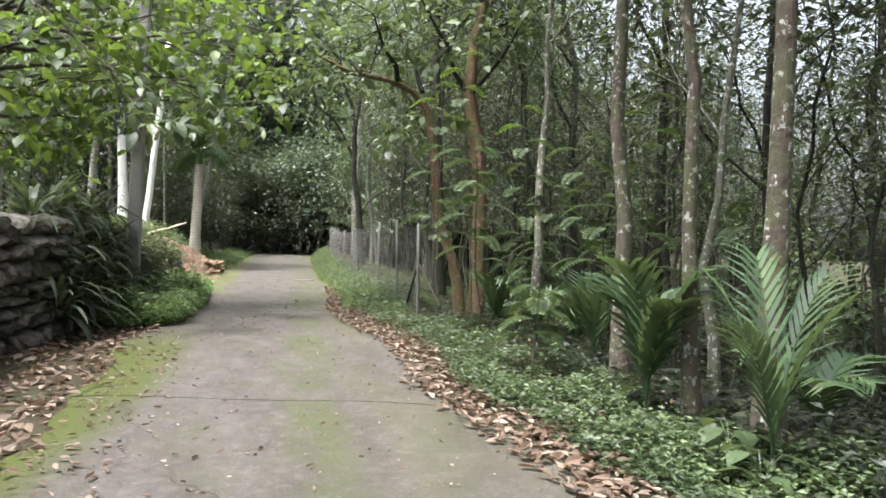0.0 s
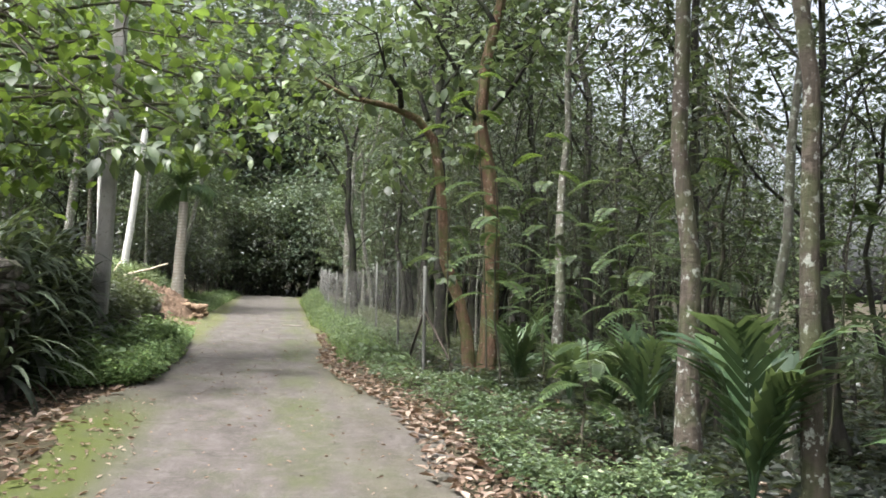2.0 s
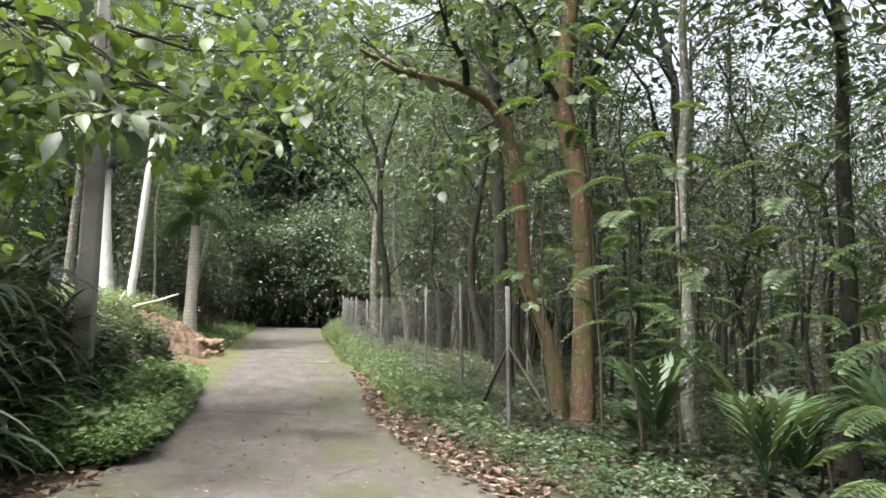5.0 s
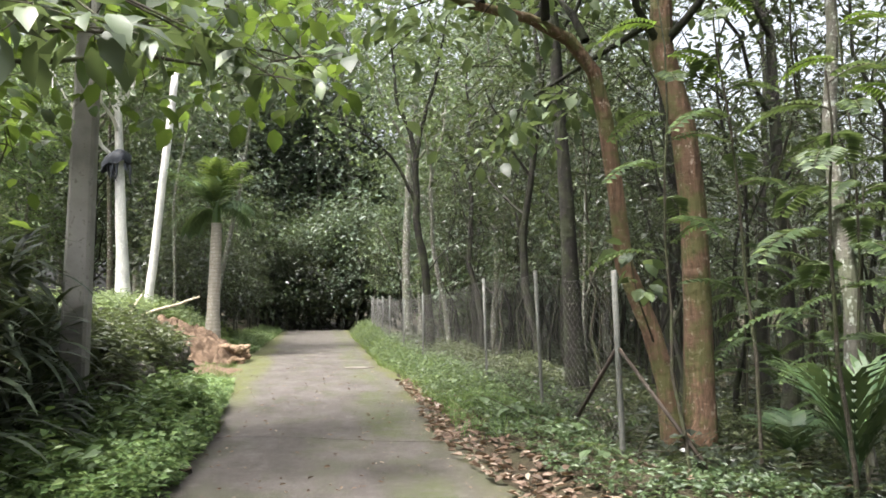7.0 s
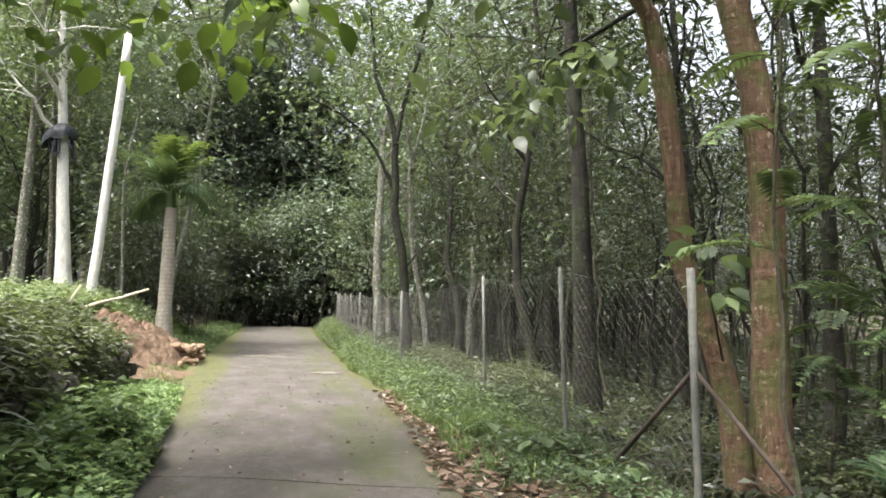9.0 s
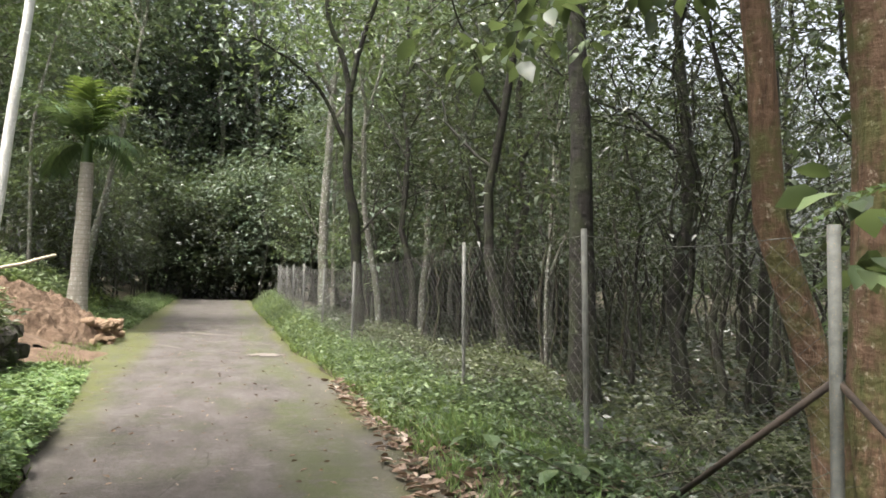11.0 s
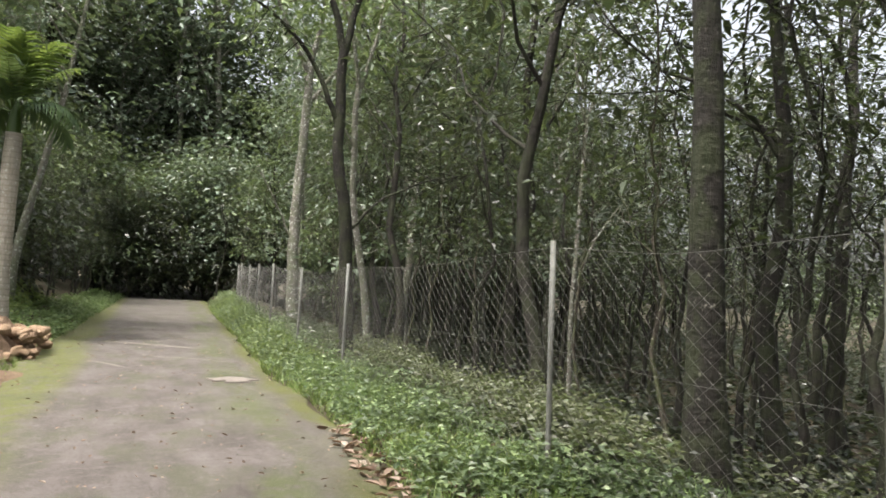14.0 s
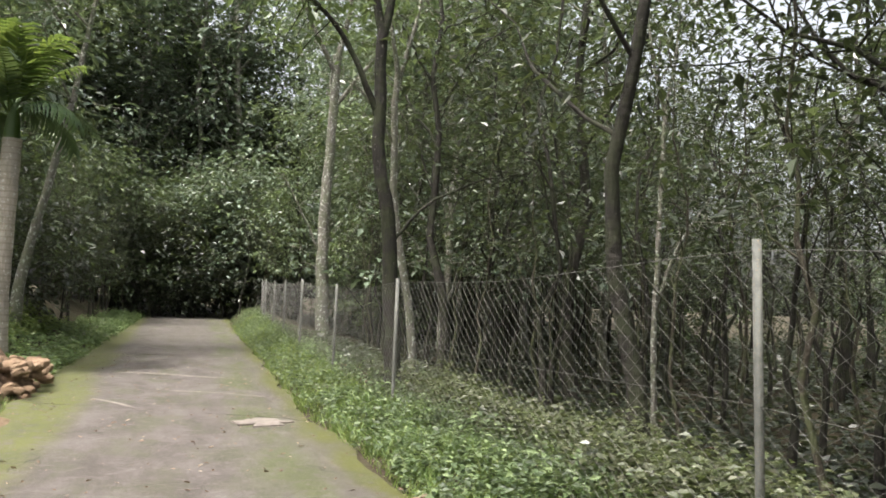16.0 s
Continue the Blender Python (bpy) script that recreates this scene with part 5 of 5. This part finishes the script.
def scatter_grass(name, seed, n, xf, yr, h, m, label):
    g = np.random.default_rng(seed)
    y = yr[0] + (yr[1] - yr[0]) * g.random(n) ** 1.2
    a, b = xf(y)
    x = a + (b - a) * g.random(n)
    tuft = np.sin(x * 5.3 + y * 1.9) * np.sin(y * 4.1 - x * 2.7) + 0.6 * np.sin(x * 11 - y * 7)
    keep = (g.random(n) < 0.2 + 0.8 * (tuft > -0.1)) & (g.random(n) < 0.15 + 0.85 * step(yr[0], yr[0] + 3.5, y))
    x, y = x[keep], y[keep]
    n = len(x)
    O = np.stack([x, y, ground_z(x, y) - 0.01], 1)
    D = np.stack([g.standard_normal(n) * 0.45, g.standard_normal(n) * 0.45, np.ones(n)], 1)
    N = np.stack([g.standard_normal(n), g.standard_normal(n), np.full(n, 0.2)], 1)
    L = h * g.uniform(0.4, 1.2, n) * (0.75 + 0.5 * np.sin(x * 2.3 + y * 1.1) ** 2)
    ob = part(name, leaves(LEAF_BLADE, O, D, N, L, 0.012), m)
    tagged(ob, label, "grass", kind="stuff")


def scatter_litter(name, seed, n, xf, yr, size, label, lift=0.01):
    g = np.random.default_rng(seed)
    y = yr[0] + (yr[1] - yr[0]) * g.random(n) ** 1.3
    a, b = xf(y)
    x = a + (b - a) * g.random(n)
    inside = (x > lane_left(y)) & (x < lane_right(y))
    z = np.where(inside, 0.004, ground_z(x, y)) + lift * g.random(n)
    O = np.stack([x, y, z], 1)
    ang = g.uniform(0, 6.283, n)
    D = np.stack([np.cos(ang), np.sin(ang), g.uniform(-0.1, 0.25, n)], 1)
    N = np.array([0, 0, 1.0]) + g.standard_normal((n, 3)) * 0.35
    L = size * g.uniform(0.5, 1.3, n)
    ob = part(name, leaves(LEAF_CURL, O, D, N, L, L * 0.5), L_DEAD)
    tagged(ob, label, "leaf litter", kind="stuff")


scatter_herbs("verge_herbs", 301, 16000, lambda y: (lane_left(y) - 1.5, lane_left(y) + 0.03 + 0.06 * step(14.5, 19, y)), (10.3, 21.6), 0.42, 0.07, L_HERB, "lush low green herbs on the left verge", template=LEAF_SIMPLE)
scatter_herbs("verge_weeds", 318, 1500, lambda y: (lane_left(y) - 1.4, lane_left(y) - 0.2), (10.6, 16.5), 0.5, 0.13, L_HERB, "taller broad-leaved weeds standing in the left verge", per=7)
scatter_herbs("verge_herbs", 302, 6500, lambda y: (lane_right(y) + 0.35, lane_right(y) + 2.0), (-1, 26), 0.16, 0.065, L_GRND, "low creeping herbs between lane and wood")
scatter_herbs("verge_herbs", 317, 2600, lambda y: (lane_right(y) + 0.55, lane_right(y) + 2.3), (-0.5, 6.5), 0.2, 0.06, L_MID, "soft light green herbs under the young palms", template=LEAF_SIMPLE)
scatter_herbs("bank_herbs", 303, 8000, lambda y: (lane_left(y) * 0 - 9.0, lane_left(y) - 1.2), (23, 40), 0.35, 0.12, L_GRASS, "bright green weeds covering the sunlit bank", template=LEAF_SIMPLE)
# ferns use the lightened leaves, their sunlight painted in
scatter_herbs("bank_ferns", 323, 5200, lambda y: (np.full_like(y, -10.5), lane_left(y) - 1.6), (21.5, 34), 0.5, 0.15, L_SUN_TONE, "pale green ferns crowding the sunlit bank", per=7, template=LEAF_SIMPLE)
# floor plants take the near-black leaves, so shade is painted into them
scatter_herbs("wood_floor_plants", 304, 9000, lambda y: (lane_right(y) + 1.6, lane_right(y) + 9.0), (0, 40), 0.3, 0.13, L_SHADE_TONE, "dim green plants covering the floor of the wood", template=LEAF_SIMPLE)
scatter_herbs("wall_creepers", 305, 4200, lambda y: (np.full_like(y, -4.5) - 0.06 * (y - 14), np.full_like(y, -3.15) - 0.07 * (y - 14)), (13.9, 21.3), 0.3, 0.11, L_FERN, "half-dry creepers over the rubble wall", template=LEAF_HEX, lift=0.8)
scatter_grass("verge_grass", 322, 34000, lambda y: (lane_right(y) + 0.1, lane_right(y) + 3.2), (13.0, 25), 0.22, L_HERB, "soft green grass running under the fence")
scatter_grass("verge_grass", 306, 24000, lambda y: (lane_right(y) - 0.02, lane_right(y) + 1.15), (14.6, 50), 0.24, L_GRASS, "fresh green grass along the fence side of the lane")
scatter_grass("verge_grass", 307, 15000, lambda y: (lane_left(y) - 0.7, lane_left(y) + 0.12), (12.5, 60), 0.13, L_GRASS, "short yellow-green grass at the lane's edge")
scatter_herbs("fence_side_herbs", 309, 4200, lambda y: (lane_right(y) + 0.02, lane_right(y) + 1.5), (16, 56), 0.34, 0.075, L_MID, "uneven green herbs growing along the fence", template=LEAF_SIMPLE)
scatter_herbs("wood_floor_ferns", 316, 15000, lambda y: (lane_right(y) + 6.0, lane_right(y) + 34.0), (4, 66), 0.45, 0.22, L_SHADE_TONE, "dark ferny growth on the far floor of the wood", template=LEAF_SIMPLE)
scatter_herbs("lane_edge_herbs", 310, 2600, lambda y: (lane_left(y) - 1.3, lane_left(y) + 0.1), (28, 62), 0.3, 0.1, L_HERB, "green herbs spilling over the far lane edge", template=LEAF_SIMPLE)
scatter_herbs("dry_fern_bank", 308, 3600, lambda y: (lane_right(y) + 1.3, lane_right(y) + 3.4), (17.5, 27), 0.5, 0.085, L_FERN, "low bank of half-dry ferns behind the fence", template=LEAF_SIMPLE)
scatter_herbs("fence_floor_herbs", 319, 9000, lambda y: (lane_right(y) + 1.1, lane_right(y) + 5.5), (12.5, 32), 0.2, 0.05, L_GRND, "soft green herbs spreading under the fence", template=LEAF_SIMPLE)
scatter_herbs("fern_bank", 321, 1900, lambda y: (np.full_like(y, 3.7), np.full_like(y, 8.5)), (12.6, 17.2), 0.65, 0.075, L_FERN, "dense dark fern bank beside the red tree", per=14, template=LEAF_SIMPLE)
scatter_litter("leaf_litter", 311, 2600, lambda y: (lane_right(y) - 0.25, lane_right(y) + 0.45), (-2, 20), 0.12, "brown fallen leaves gathered along the lane's edge", 0.05)
scatter_litter("leaf_litter", 312, 2200, lambda y: (np.full_like(y, -3.8), lane_left(y) + 0.05), (-2, 13), 0.13, "brown fallen leaves at the foot of the wall", 0.05)
scatter_litter("fallen_leaves", 313, 1300, lambda y: (lane_left(y), lane_right(y)), (-2, 34), 0.05, "scattered dry leaves lying on the lane")
scatter_litter("fallen_leaves", 315, 500, lambda y: (lane_left(y), lane_left(y) + 0.8), (-2, 9), 0.07, "pale dry leaves strewn on the mossy edge of the lane")
scatter_litter("fence_litter", 324, 1500, lambda y: (lane_right(y) + 0.9, lane_right(y) + 3.4), (11.5, 19), 0.11, "brown leaves caught along the foot of the fence", 0.06)
scatter_litter("wood_litter", 314, 5000, lambda y: (lane_right(y) + 1.2, lane_right(y) + 9), (-1, 30), 0.15, "brown leaf litter on the floor of the wood", 0.04)


def strap_clump(at, seed, n, reach, label):
    g = np.random.default_rng(seed)
    t = thing("strap_leaf_plant", at, label, "plant", "strap-leaved plants on the wall")
    ang = g.uniform(0, 6.283, n)
    el = g.uniform(0.0, 1.45, n)
    Vs, Fs, c = [], [], 0
    s = np.linspace(0, 1, 6)
    for a, e in zip(ang, el):
        L = reach * g.uniform(0.7, 1.2)
        hx = np.cumsum(np.cos(np.linspace(e, e - 1.25, 6))) * L / 6
        hz = np.cumsum(np.sin(np.linspace(e, e - 1.25, 6))) * L / 6
        w = 0.034 * np.sin(np.linspace(0.6, 3.1, 6)) + 0.002
        mid = np.stack([np.cos(a) * hx, np.sin(a) * hx, hz], 1)
        sd = np.array([-math.sin(a), math.cos(a), 0])
        V = np.concatenate([mid + sd * w[:, None], mid - sd * w[:, None]])
        i = np.arange(5)
        Fs.append(np.stack([i, i + 1, i + 7, i + 6], 1) + c)
        Vs.append(V)
        c += 12
    part("leaves", (np.concatenate(Vs), np.concatenate(Fs)), L_DARK, t)


g0 = np.random.default_rng(320)
for k in range(36):
    yy = 8.9 + 4.6 * (k + g0.random()) / 36
    row = k % 3
    strap_clump((-3.55 - 0.25 * row + g0.uniform(-0.15, 0.15), yy, 0.35 + 0.6 * row + g0.uniform(-0.15, 0.2)), 330 + k, 34, 0.95, "dark clump of long arching strap leaves on the wall")


# ---------------- small things ----------------
def dead_brush():
    """Dry fallen twigs and sticks at the foot of the fence and the red tree."""
    g = np.random.default_rng(340)
    geo = []
    for _ in range(170):
        x, y = g.uniform(1.9, 3.9), g.uniform(11.6, 15.6)
        z = float(ground_z(x, y))
        a, ln = g.uniform(0, 6.28), g.uniform(0.3, 1.1)
        e = (x + math.cos(a) * ln, y + math.sin(a) * ln, z + g.uniform(0.0, 0.5))
        geo.append(tube(bent(g, (x, y, z + g.uniform(0, 0.12)), e, 5, 0.2), np.linspace(0.009, 0.003, 5), 4))
    ob = part("dead_brush", join(*geo), B_TWIG)
    tagged(ob, "tangle of dry fallen twigs under the trees", "brushwood", kind="stuff")


dead_brush()


def lane_patch():
    """Broken patch of paler concrete standing proud of the lane, and thin pale mortar ridges along the old joint."""
    g = np.random.default_rng(341)
    n = 22
    a = np.linspace(0, 2 * np.pi, n, endpoint=False)
    r = 1 + 0.16 * g.standard_normal(n)
    V = [(0.0, 0.0, 0.02)]
    for k, z in ((0.85, 0.02), (1.0, 0.012), (1.02, -0.02)):
        V += [(0.30 * k * q * math.cos(t), 0.26 * k * q * math.sin(t), z) for t, q in zip(a, r)]
    tri = [(0, 1 + j, 1 + (j + 1) % n) for j in range(n)]
    for ring in range(2):
        o = 1 + ring * n
        for j in range(n):
            k = (j + 1) % n
            tri += [(o + j, o + n + j, o + n + k), (o + j, o + n + k, o + k)]
    ob = part("concrete_patch", (V, tri), M_PATCH)
    ob.location = (0.0, 23.85, 0.0)
    tagged(ob, "broken pale concrete patch in the lane", "concrete patch")
    for (x0, y0), (x1, y1) in (((-2.4, 26.3), (-1.25, 24.7)), ((-2.3, 29.8), (-0.1, 28.7)), ((-1.2, 27.0), (0.3, 26.2))):
        line = bent(g, (x0, y0, 0.0), (x1, y1, 0.0), 9, 0.05)
        rid = part("mortar_ridge", tube(line, np.array([0.01, 0.03, 0.04, 0.045, 0.05, 0.045, 0.035, 0.03, 0.01]) * 0.8, 6, 0.1, 3), M_PATCH, smooth=True)
        rid.scale = (1, 1, 0.5)
        tagged(rid, "thin pale mortar ridge across the lane", "mortar ridge")


lane_patch()
